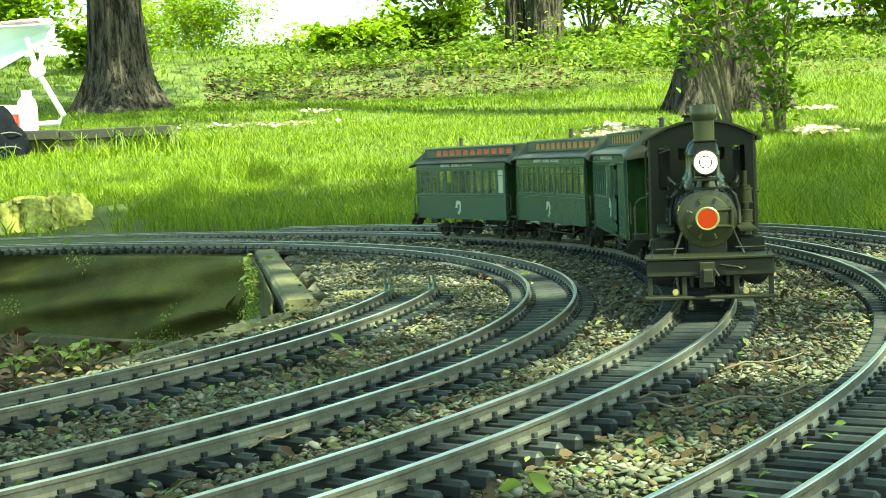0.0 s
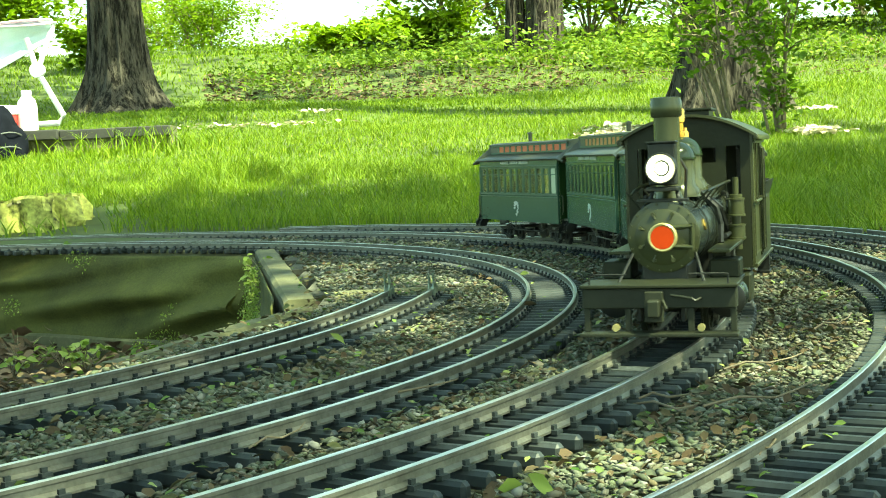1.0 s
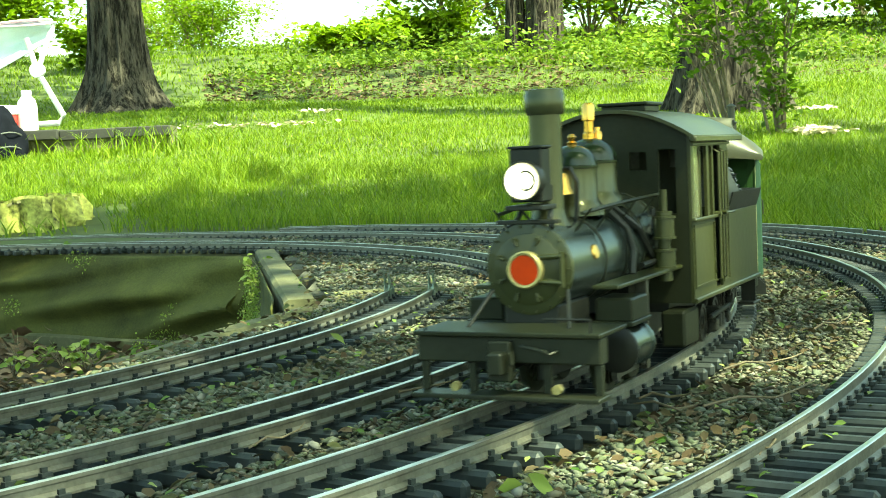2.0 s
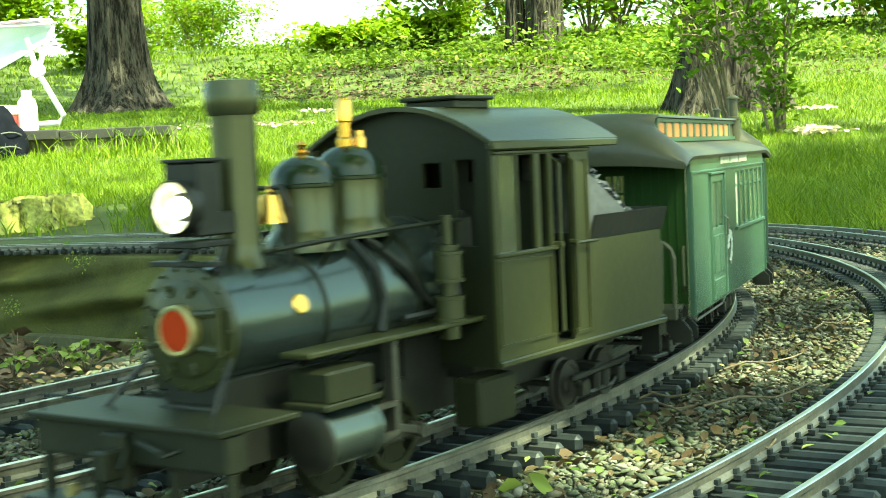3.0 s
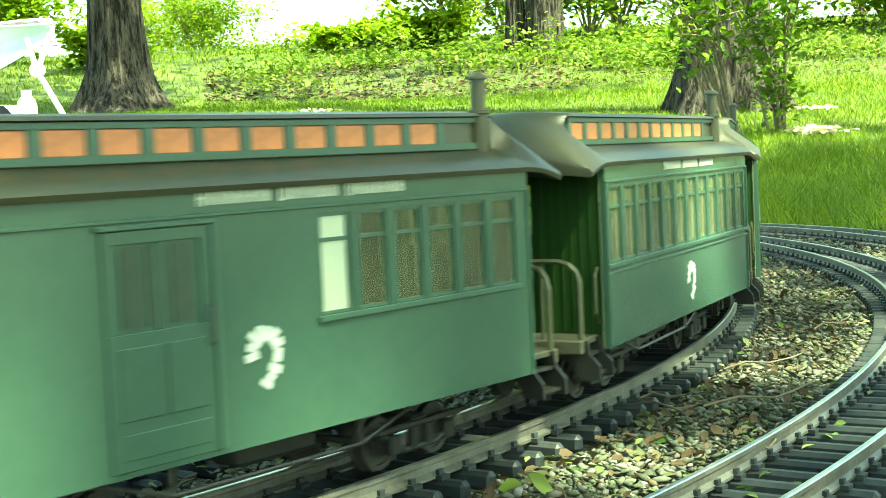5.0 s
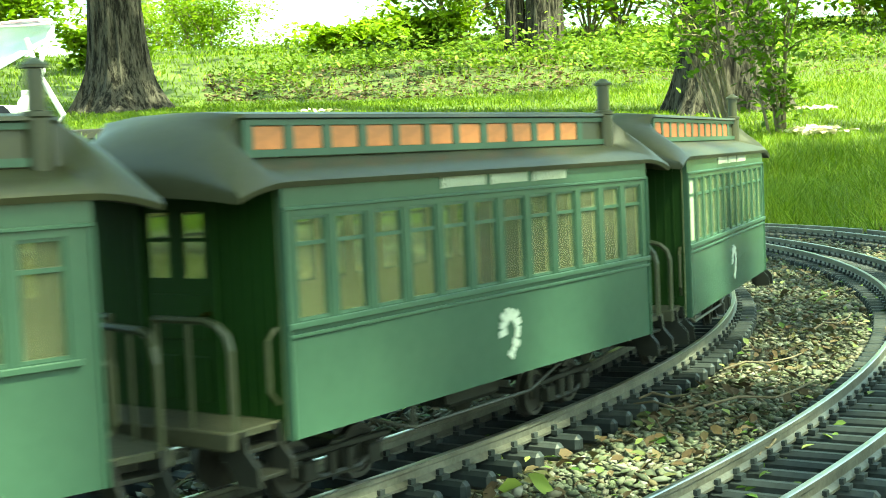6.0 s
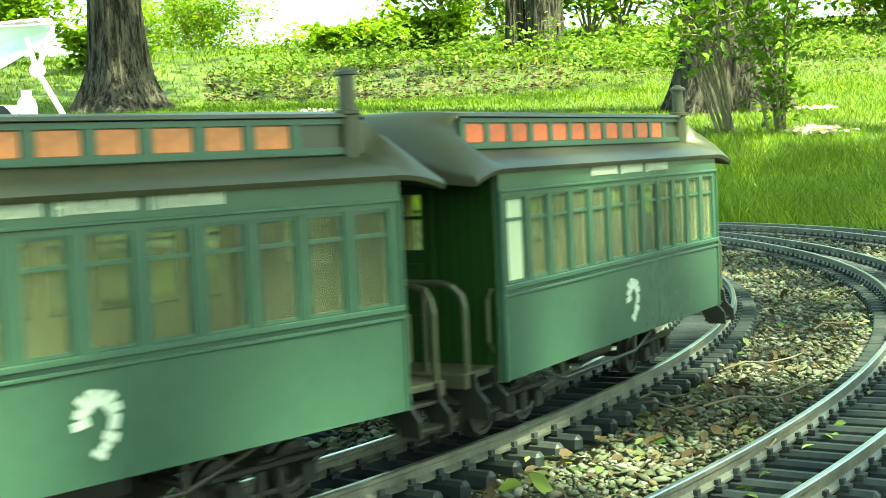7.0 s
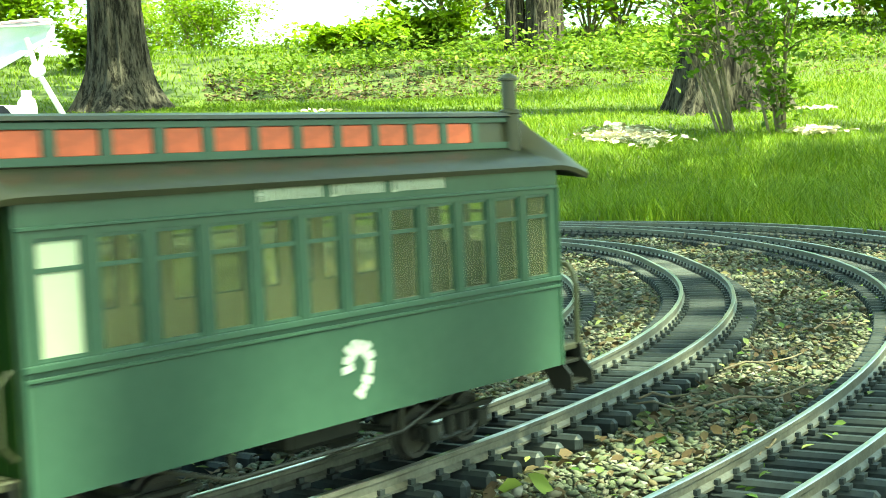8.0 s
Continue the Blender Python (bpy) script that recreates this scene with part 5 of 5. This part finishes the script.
    for nm, mat, lab, dep in (("seat_cloth", BLUE_CLOTH, "pale blue sagging cloth", 0), ("cloth_edge", PINK_CLOTH, "pale pink cloth edge", -.02)):
        bm = bmesh.new()
        g = []
        for i in range(17):
            f = i / 16
            px = -140 + 256 * f
            top = 52 - 12 * f + 5 * math.sin(5 * f)
            low = 176 - 105 * f + 16 * math.sin(3.14 * f) if dep == 0 else top + 10 + 3 * math.sin(9 * f)
            g.append([bm.verts.new((X(px), dep + .05 * math.sin(3.14 * j / 6) + .012 * math.sin(7 * f + j), Z(px, top + (low - top) * j / 6))) for j in range(7)])
        for a, b in zip(g, g[1:]):
            for j in range(6):
                bm.faces.new((a[j], b[j], b[j + 1], a[j + 1]))
        ob = part(nm, bm, mat, c, lab, smooth=True)
        md = ob.modifiers.new("thickness", "SOLIDIFY")
        md.thickness = .006
    c.location = (0, WALL_Y + .05, 0)
    # bottle
    b = empty("plastic_bottle", "translucent white plastic bottle on the timber wall", "bottle")
    bm = bmesh.new()
    s = WALL_Y / 2400
    lathe(bm, [(15 * s, 0), (17.5 * s, 2 * s), (17.5 * s, 45 * s), (15 * s, 56 * s), (9 * s, 63 * s), (8 * s, 66 * s)], None, 20)
    part("bottle_body", bm, WHITE_PLASTIC, b, smooth=True)
    bm = bmesh.new()
    lathe(bm, [(9 * s, 66 * s), (9 * s, 73 * s), (8 * s, 74 * s)], None, 16)
    part("cap", bm, WHITE_PLASTIC, b)
    b.location = ((65 - 784) * s, WALL_Y - .01, WALL_TOP - .002)
    # cooler
    b = empty("drink_cooler", "small red drink cooler with a white lid", "cooler")
    bm = bmesh.new()
    lathe(bm, [(28 * s, 0), (30 * s, 2 * s), (33 * s, 46 * s), (31 * s, 47 * s)], None, 24)
    part("cooler_body", bm, RED_PLASTIC, b, smooth=True)
    bm = bmesh.new()
    lathe(bm, [(34 * s, 44 * s), (35 * s, 46 * s), (35 * s, 56 * s), (30 * s, 60 * s), (8 * s, 61 * s)], None, 24)
    part("lid", bm, WHITE_PLASTIC, b, "white plastic lid", smooth=True)
    b.location = ((18 - 784) * s, WALL_Y - .03, WALL_TOP - .03)
    # soft bag
    b = empty("soft_bag", "dark navy soft bag with grey piping", "bag")
    bm = bmesh.new()
    bmesh.ops.create_icosphere(bm, subdivisions=4, radius=1)
    for v in bm.verts:
        q = v.co.copy()
        w = 1 + .14 * noise.noise(q * 2.1) + .05 * noise.noise(q * 6)
        v.co = Vector((q.x * .165, q.y * .11, max(-.95, q.z) * .185)) * w
    part("bag_body", bm, NAVY, b, smooth=True)
    bm = bmesh.new()
    for zz, yy in ((.05, .0), (-.005, -.01)):
        tube(bm, [(.158 * math.cos(a), yy - .108 * abs(math.sin(a)) - .002, zz + .02 * math.sin(a * 2.5)) for a in [math.pi * i / 14 for i in range(15)]], .0028, 6)
    part("piping", bm, GREY_TRIM, b, "grey piping seam")
    b.location = (-1.785, WALL_Y - .25, .225)


def timber_cap():
    """Row of cap blocks along the top of the wall."""
    t = empty("wall_cap", "row of dark concrete cap blocks on the low wall", "wall cap")
    bm = bmesh.new()
    box(bm, -.112, .112, -.07, .07, 0, .042, .004)
    me = bpy.data.meshes.new("cap_block")
    bm.to_mesh(me)
    bm.free()
    me.materials.append(CAP)
    x = -1.2
    i = 0
    while x > -2.6:
        o = new("cap_block", me)
        o.parent = t
        o.location = (x, WALL_Y + .01 * math.sin(i * 2.3), .262 + .002 * math.sin(i * 4.1))
        o.rotation_euler = (0, .01 * math.sin(i * 5.3), .02 * math.sin(i * 3.7))
        x -= .228
        i += 1


CAP = material("cap_block", (0.028, 0.028, 0.024), 0.9, 0, 0.35, 12, 0.5, 8)


# ---- shrubs, weeds and crowns ----
def shrub(label, x, y, h, r, n, size, seed, stems=6, mat=None, lean=(0, 0), low=.15, category="shrub", name="shrub"):
    """A bush of branching stems with leaves gathered about their tips."""
    rng = np.random.default_rng(seed)
    t = empty(name, label, category)
    bm = bmesh.new()
    tips = []
    for i in range(stems):
        a = rng.uniform(0, 6.28)
        top = Vector((math.cos(a) * r * rng.uniform(.2, .95) + lean[0], math.sin(a) * r * rng.uniform(.2, .95) + lean[1], h * rng.uniform(.6, 1)))
        mid = top * .5 + Vector((rng.normal(0, r * .1), rng.normal(0, r * .1), h * .06))
        tube(bm, [(rng.normal(0, .015), rng.normal(0, .015), -.05), mid, top], [.009 * h, .006 * h, .0025 * h], 6)
        tips += [mid.lerp(top, f) for f in (.1, .4, .7, 1)]
        for k in range(5):
            f = rng.uniform(low, 1)
            s = (mid * (2 * f) if f < .5 else mid.lerp(top, 2 * f - 1))
            e = s + Vector((rng.normal(0, r * .45), rng.normal(0, r * .45), abs(rng.normal(0, h * .16))))
            tube(bm, [s, (s + e) / 2 + Vector((0, 0, .02 * h)), e], [.005 * h, .0035 * h, .0015 * h], 5)
            tips += [s.lerp(e, .5), s.lerp(e, .8), e]
    part("stem", bm, TWIG, t)
    tips = np.array([tuple(p) for p in tips])
    c = tips[rng.integers(0, len(tips), n)] + rng.normal(0, 1, (n, 3)) * np.array([r, r, h * .6]) * .13
    c[:, 2] = np.maximum(c[:, 2], .02)
    leaves("foliage", c, size, mat or LEAF, rng, .45, t)
    t.location = (x, y, ground_height(x, y))
    return t


def crown(tree, centre, radii, n, size, seed, limbs=7, fork=4.0, clump=.5):
    """Limbs and an uneven, gappy crown of leaves in clumps."""
    rng = np.random.default_rng(seed)
    base = Vector(tree.location)
    bm = bmesh.new()
    ends = []
    for i in range(limbs):
        v = rng.normal(0, 1, 3)
        v /= np.linalg.norm(v)
        e = Vector(centre) + Vector((v[0] * radii[0] * .8, v[1] * radii[1] * .8, v[2] * radii[2] * .5)) - base
        s = Vector((0, 0, fork * rng.uniform(.75, 1.0)))
        tube(bm, [s, s.lerp(e, .4) + Vector((0, 0, .4)), s.lerp(e, .75) + Vector((0, 0, .25)), e], [.04, .028, .016, .006], 7)
        ends.append(e)
    part("limb", bm, BARK, tree)
    k = max(20, n // 120)
    u = rng.normal(0, 1, (k, 3))
    u /= np.linalg.norm(u, axis=1)[:, None]
    u *= rng.uniform(.15, 1, (k, 1)) ** .45
    hubs = np.array(centre) - np.array(base) + u * np.array(radii)
    c = hubs[rng.integers(0, k, n)] + rng.normal(0, clump, (n, 3)) * np.array([1, 1, .45])
    leaves("crown", c, size, LEAF, rng, .4, tree)


BUSH = island_material("bush_leaf", [(0.13, 0.21, 0.012), (0.2, 0.3, 0.02), (0.28, 0.38, 0.035)], 0.5, trans=0.6)


def weeds():
    rng = np.random.default_rng(31)
    cs = []
    for i in range(560):
        y = rng.uniform(9.9, 13.4)
        x = rng.uniform(-.12, .4) * y - .3
        if y + .25 * x < 9.1 or noise.noise((x * .9, y * 1.3, 4)) < -.02:
            continue
        z = ground_height(x, y)
        h = rng.uniform(.05, .26) * (1 if rng.random() < .9 else 1.7)
        m = int(rng.integers(14, 46))
        q = rng.normal(0, 1, (m, 3)) * np.array([.13, .13, h * .3]) + np.array([x, y, z + h * .55])
        q[:, 2] = np.maximum(q[:, 2], z + .015)
        cs.append(q)
    ob = leaves("weeds", np.concatenate(cs), .05, WEED, rng, .4)
    tagged(ob, "low broad-leaved weeds on the bank", "weeds", kind="stuff")
    n = 5200
    y = rng.uniform(8.9, 11.6, n)
    x = rng.uniform(-.17, .42, n) * y
    keep = (y + .25 * x > 9.1) & (rng.random(n) > .75 * (x > 1.0))
    q = on_ground(np.c_[x[keep], y[keep]], .012)
    ob = leaves("leaf_litter", q, .042, LITTER, rng, .25)
    tagged(ob, "dry brown fallen leaves on bare soil", "leaf litter", kind="stuff")


WEED = island_material("weed_leaf", [(0.06, 0.11, 0.01), (0.1, 0.17, 0.015), (0.16, 0.23, 0.025), (0.22, 0.29, 0.04)], 0.5, trans=0.4)


def wheel_stop(ring, a, off):
    """A bent metal stop clipped over a rail's end."""
    p = ring_point(ring, radians(a), off)
    t = empty("wheel_stop", "small grey-green metal wheel stop on the siding rail", "wheel stop", "wheel stops")
    bm = bmesh.new()
    box(bm, -.0035, .0035, -.012, .012, -.007, .0015, .0006)
    part("clamp", bm, STOP, t)
    bm = bmesh.new()
    vs = [(0, -.014, 0), (0, .013, 0), (0, .009, .0035), (0, -.002, .005), (0, -.008, .0155), (0, -.0125, .0165), (0, -.0105, .006)]
    extrude_profile(bm, [[(x, y, z) for _, y, z in vs] for x in (-.003, -.0016)])
    part("horn", bm, STOP, t)
    bm = bmesh.new()
    extrude_profile(bm, [[(x, y, z) for _, y, z in vs] for x in (.0016, .003)])
    part("horn", bm, STOP, t)
    t.matrix_basis = Matrix.Translation(p) @ Matrix.Rotation(radians(a), 4, "Z")


STOP = material("stop_metal", (0.2, 0.24, 0.19), 0.5, 0.5, 0.3, 60, 0.1)


def ballast_litter():
    """Fallen leaves, twigs and straws on the stones."""
    rng = np.random.default_rng(8)
    pts = []
    while len(pts) < 1900:
        y = .4 + 1.9 * rng.random() ** 1.3
        x = rng.uniform(-.33, .36) * y
        if in_pit(x, y) or y > 2.1 or min(abs(ring_gap(x, y, r)) for r in (TRAIN_RING, INNER_RING, OUTER_RING, SIDING)) < .046:
            continue
        pts.append((x, y, BED + .0075))
    ob = leaves("fallen_leaves", np.array(pts), .0075, HUSK, rng, .35)
    tagged(ob, "small dry leaves and husks on the ballast", "leaf litter", kind="stuff")
    n = 1500
    y = .38 + 2.0 * rng.random(n) ** 1.3
    x = rng.uniform(-.33, .36, n) * y
    keep = np.array([not in_pit(a, b) for a, b in zip(x, y)])
    ob = leaves("green_bits", np.c_[x, y, np.full(n, BED + .007)][keep], .006, MOSS_BITS, rng, .3)
    tagged(ob, "tiny green seed leaves scattered on the ballast", "leaf litter", kind="stuff")
    for px, py, s, mat, lab in ((-.084, 1.035, .012, GREEN_LEAF, "yellow-green fallen leaf"), (.023, .548, .012, GREEN_LEAF, "pale green curled fallen leaf"), (.036, .552, .012, GREEN_LEAF, "pale green curled fallen leaf"),
                                (.335, 1.19, .012, GREEN_LEAF, "yellow-green fallen leaf"), (.32, 1.15, .014, GREEN_LEAF, "yellow-green fallen leaf"), (.245, .735, .01, GREEN_LEAF, "yellow-green fallen leaf"), (.09, 1.52, .013, GREEN_LEAF, "green fallen leaf"), (.31, .93, .02, LITTER, "brown fallen leaf"), (.2, .79, .018, LITTER, "brown fallen leaf"), (.075, 1.21, .02, LITTER, "brown folded leaf")):
        ob = leaves("fallen_leaf", np.zeros((1, 3)), s, mat, rng, .5)
        tagged(ob, lab + " on the ballast", "leaf", "fallen leaves")
        ob.location = (px, py, BED + .012)
    for k, (a, b, c, r) in enumerate((((.135, .715), (.175, .72), (.205, .75), .0012), ((.105, .745), (.12, .735), (.13, .722), .0013), ((-.062, .77), (-.03, .79), (.005, .8), .0013), ((-.1, .66), (-.085, .672), (-.075, .69), .001), ((.27, .99), (.29, 1.0), (.31, 1.03), .0012), ((.135, .59), (.142, .6), (.146, .615), .0011), ((.17, .83), (.2, .835), (.222, .842), .0012), ((.2, .55), (.208, .568), (.213, .59), .0009), ((.1, .73), (.118, .7), (.13, .695), .0011))):
        bm = bmesh.new()
        z = BED + .009
        tube(bm, [(*a, z), ((a[0] + b[0]) / 2, (a[1] + b[1]) / 2 + .004, z + .003), (*b, z + .002), ((c[0] + b[0]) / 2 + .003, (c[1] + b[1]) / 2, z + .004), (*c, z + .006)], [r * .6, r * .65, r * .55, r * .5, r * .3], 6)
        ob = part("twig", bm, STRAW)
        tagged(ob, "thin pale dry twig on the ballast", "twig", "twigs")


HUSK = island_material("husk", [(0.045, 0.03, 0.016), (0.09, 0.058, 0.028), (0.07, 0.075, 0.03), (0.14, 0.1, 0.055), (0.06, 0.04, 0.022), (0.1, 0.115, 0.04)], 0.85, trans=0.1)
MOSS_BITS = island_material("seed_leaf", [(0.06, 0.12, 0.02), (0.14, 0.2, 0.05), (0.3, 0.33, 0.12)], 0.7, trans=0.2)
GREEN_LEAF = island_material("fresh_fallen_leaf", [(0.18, 0.26, 0.03), (0.34, 0.38, 0.1)], 0.5, trans=0.3)
STRAW = material("dry_twig", (0.14, 0.11, 0.07), 0.8, 0, 0.3, 80, 0.2)

pit_edges()
for i, (x, y, n, s, sp, m) in enumerate(((-.63, 2.2, 9, .022, .055, GREEN_LEAF), (-.57, 2.12, 9, .02, .05, GREEN_LEAF), (-.68, 2.1, 9, .02, .05, GREEN_LEAF), (-.5, 2.16, 11, .02, .04, WEED), (-.47, 2.1, 11, .02, .04, WEED), (-.78, 2.2, 9, .02, .05, WEED), (-.74, 2.32, 8, .03, .05, LITTER))):
    sprig("seedling", "small bright green seedling in the sunken bed" if m is not LITTER else "dry brown seedling in the sunken bed", x, y, -.19, n, s, sp, 40 + i, m)
sprig("seedling", "bright green weed growing on the board edge", -.275, 2.03, -.035, 4, .018, .028, 61, GREEN_LEAF)
sprig("seedling", "bright green weed hanging from the board edge", -.262, 1.9, -.045, 3, .016, .022, 62, GREEN_LEAF)
sprig("seedling", "green moss tuft on the far board", -.735, 2.56, -.03, 9, .018, .03, 63, WEED)
stump()
left_corner()
pit_litter()
wall_tufts()
wheel_stop(SIDING, SIDING_END - .8, -GAUGE / 2)
wheel_stop(SIDING, SIDING_END - .8, GAUGE / 2)

shrub("leafy sapling shrub with thin bent stems before the tree", 1.16, 4.6, .64, .17, 820, .036, 71, 9, LEAF_DARK, (-.04, 0), .1)
shrub("leafy sapling shrub with thin bent stems before the tree", 1.02, 4.75, .76, .27, 700, .036, 72, 8, LEAF_DARK, (-.12, 0), .45)
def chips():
    """Pale chips and straw-like bits scattered in flat drifts, standing in for sun patches."""
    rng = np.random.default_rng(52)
    for x, y, rx, ry, n, lab in ((.66, 4.75, .11, .16, 520, "pale chips brightened as a sun patch at the foot of the tree"), (1.25, 4.5, .07, .05, 170, "pale chips standing in for a sun patch beside the shrub"), (-.86, 6.5, .3, .07, 70, "pale bits standing in for a sun patch on the lawn"), (-.62, 7.3, .1, .05, 35, "pale bits standing in for a sun patch on the lawn"), (1.5, 5.6, .12, .1, 40, "pale bits standing in for a sun patch on the lawn")):
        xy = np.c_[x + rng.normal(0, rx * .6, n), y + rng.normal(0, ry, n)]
        ob = leaves("wood_chips", on_ground(xy, .02), .034, SUNLIT_CHIP, rng, .3)
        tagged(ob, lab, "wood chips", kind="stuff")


# pale ground bits with the sun's brightness put into their colour
SUNLIT_CHIP = island_material("sunlit_chip", [(0.4, 0.34, 0.22), (0.6, 0.54, 0.4), (0.72, 0.68, 0.55)], 0.8, trans=0.1)
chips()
BUSHES = ((-.85, 13.3, .28, .6), (-.1, 13.7, .38, .6), (.3, 14.2, 1.5, 1.0), (1.6, 14.0, 1.4, .9), (3.0, 13.6, 1.6, 1.1), (4.4, 13.2, 1.7, 1.2), (5.6, 12.6, 1.8, 1.1), (2.2, 16, 2.3, 1.4), (5.0, 16, 2.6, 1.6), (.9, 17, 2.2, 1.3), (4.2, 12.0, .6, .5), (-4.2, 13.5, 1.3, .9), (-4.3, 26, 1.9, 1.2), (-5.6, 29, 1.8, 1.3), (-3.1, 12.2, .35, .4))
for i, (x, y, h, r) in enumerate(BUSHES):
    shrub("green woodland bush on the bank", x, y, h, r, int(1900 * (h + r)), .078, 100 + i, 10, BUSH)
weeds()


# ---- trees ----
def trunk(name, label, x, y, r, height, lean=0.0, flare=1.7, seed=1, mat=None):
    """A tapered trunk with ridged bark and a flared foot."""
    rnd = random.Random(seed)
    z0 = ground_height(x, y) - .1
    t = empty(name, label, "tree")
    bm = bmesh.new()
    n, rings = 88, []
    hs = [0, .08, .16, .25, .35, .5, .7, .95, 1.25, 1.6, 2.1, 2.8, 3.6, height]
    fine = []
    for a, b in zip(hs, hs[1:]):
        k = max(1, round((b - a) / .05)) if b < 2.9 else 3
        fine += [a + (b - a) * i / k for i in range(k)]
    fine.append(height)
    for h in fine:
        rr = r * (1 - .35 * h / height) * (1 + (flare - 1) * math.exp(-h / .2))
        ring = []
        for i in range(n):
            a = 2 * math.pi * i / n
            u = Vector((math.cos(a), math.sin(a), 0))
            root = 1 + math.exp(-h / .22) * (.2 * math.sin(5 * a + seed) + .3 * noise.noise((u.x * 1.7, u.y * 1.7, seed)))
            ridge = noise.noise((u.x * 4 + seed, u.y * 4, h * 1.1)) * .07 + abs(noise.noise((u.x * 12, u.y * 12 + seed, h * 2.2))) * .15
            q = u * rr * root * (1 + ridge) + Vector((lean * h, 0, h))
            ring.append(bm.verts.new(q))
        rings.append(ring)
    for a, b in zip(rings, rings[1:]):
        for i in range(n):
            bm.faces.new((a[i], a[(i + 1) % n], b[(i + 1) % n], b[i]))
    part("trunk", bm, mat or BARK, t, smooth=True)
    t.location = (x, y, z0)
    return t


LEFT_TREE = trunk("tree", "large shade tree with a flared dark grey-brown trunk", -2.06, 9.0, .168, 6.5, -.03, 2.5, 3)
RIGHT_TREE = trunk("tree", "large shade tree with a ridged grey trunk", 1.265, 5.9, .18, 6.0, 0, 1.7, 7)
BACK_TREE = trunk("tree", "grey woodland tree trunk with ivy on the bank", 1.0, 12.4, .16, 7.0, .02, 1.3, 11)
THIN_TREE = trunk("tree", "thin woodland tree trunk on the bank", .74, 12.5, .085, 6.0, .03, 1.3, 12)
crown(RIGHT_TREE, (1.3, 6.6, 6.6), (3.0, 3.0, 1.4), 2200, .17, 24, 7, 4.8, .5)
# added out of view: its two crowns block and dapple the sun over the tracks
UNSEEN_SHADE_TREE = trunk("tree", "unseen tree added behind the viewpoint to shade the tracks", 3.6, -2.6, .22, 5.2, -.02, 1.6, 9)
crown(UNSEEN_SHADE_TREE, (2.5, -1.5, 5.6), (4.4, 3.6, 1.4), 11500, .17, 21, 9, 4.4, .5)
crown(UNSEEN_SHADE_TREE, (2.9, -1.1, 5.0), (3.2, 2.6, .9), 1300, .17, 27, 4, 4.2, .5)
crown(LEFT_TREE, (-3.6, 7.5, 6.8), (5.5, 6.0, 1.7), 1800, .17, 22, 9, 5.0, .55)
crown(BACK_TREE, (2.0, 15.0, 7.5), (6.0, 4.5, 2.0), 1300, .2, 23, 7, 5.5, .6)
# far trees, their haze only in the pale trunk colour
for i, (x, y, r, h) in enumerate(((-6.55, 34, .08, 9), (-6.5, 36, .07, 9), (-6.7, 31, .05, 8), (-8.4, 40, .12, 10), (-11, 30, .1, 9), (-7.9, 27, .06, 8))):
    t = trunk("tree", "slim distant tree beyond the bank, haze put into its pale bark", x, y, r, h, .01, 1.2, 30 + i, HAZED_BARK)
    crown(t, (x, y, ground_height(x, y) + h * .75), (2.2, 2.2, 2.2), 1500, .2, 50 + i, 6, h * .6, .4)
ballast()
ballast_litter()
lawn()


# ---- movement ----
def motions():
    walk(LOCO, rows_of(LOCO_AT))
    for ob, at in COACHES:
        walk(ob, rows_of(at))
    for ob, at in KEYED:
        walk(ob, [(i / FPS, at(i / FPS)) for i in range(241)])


motions()
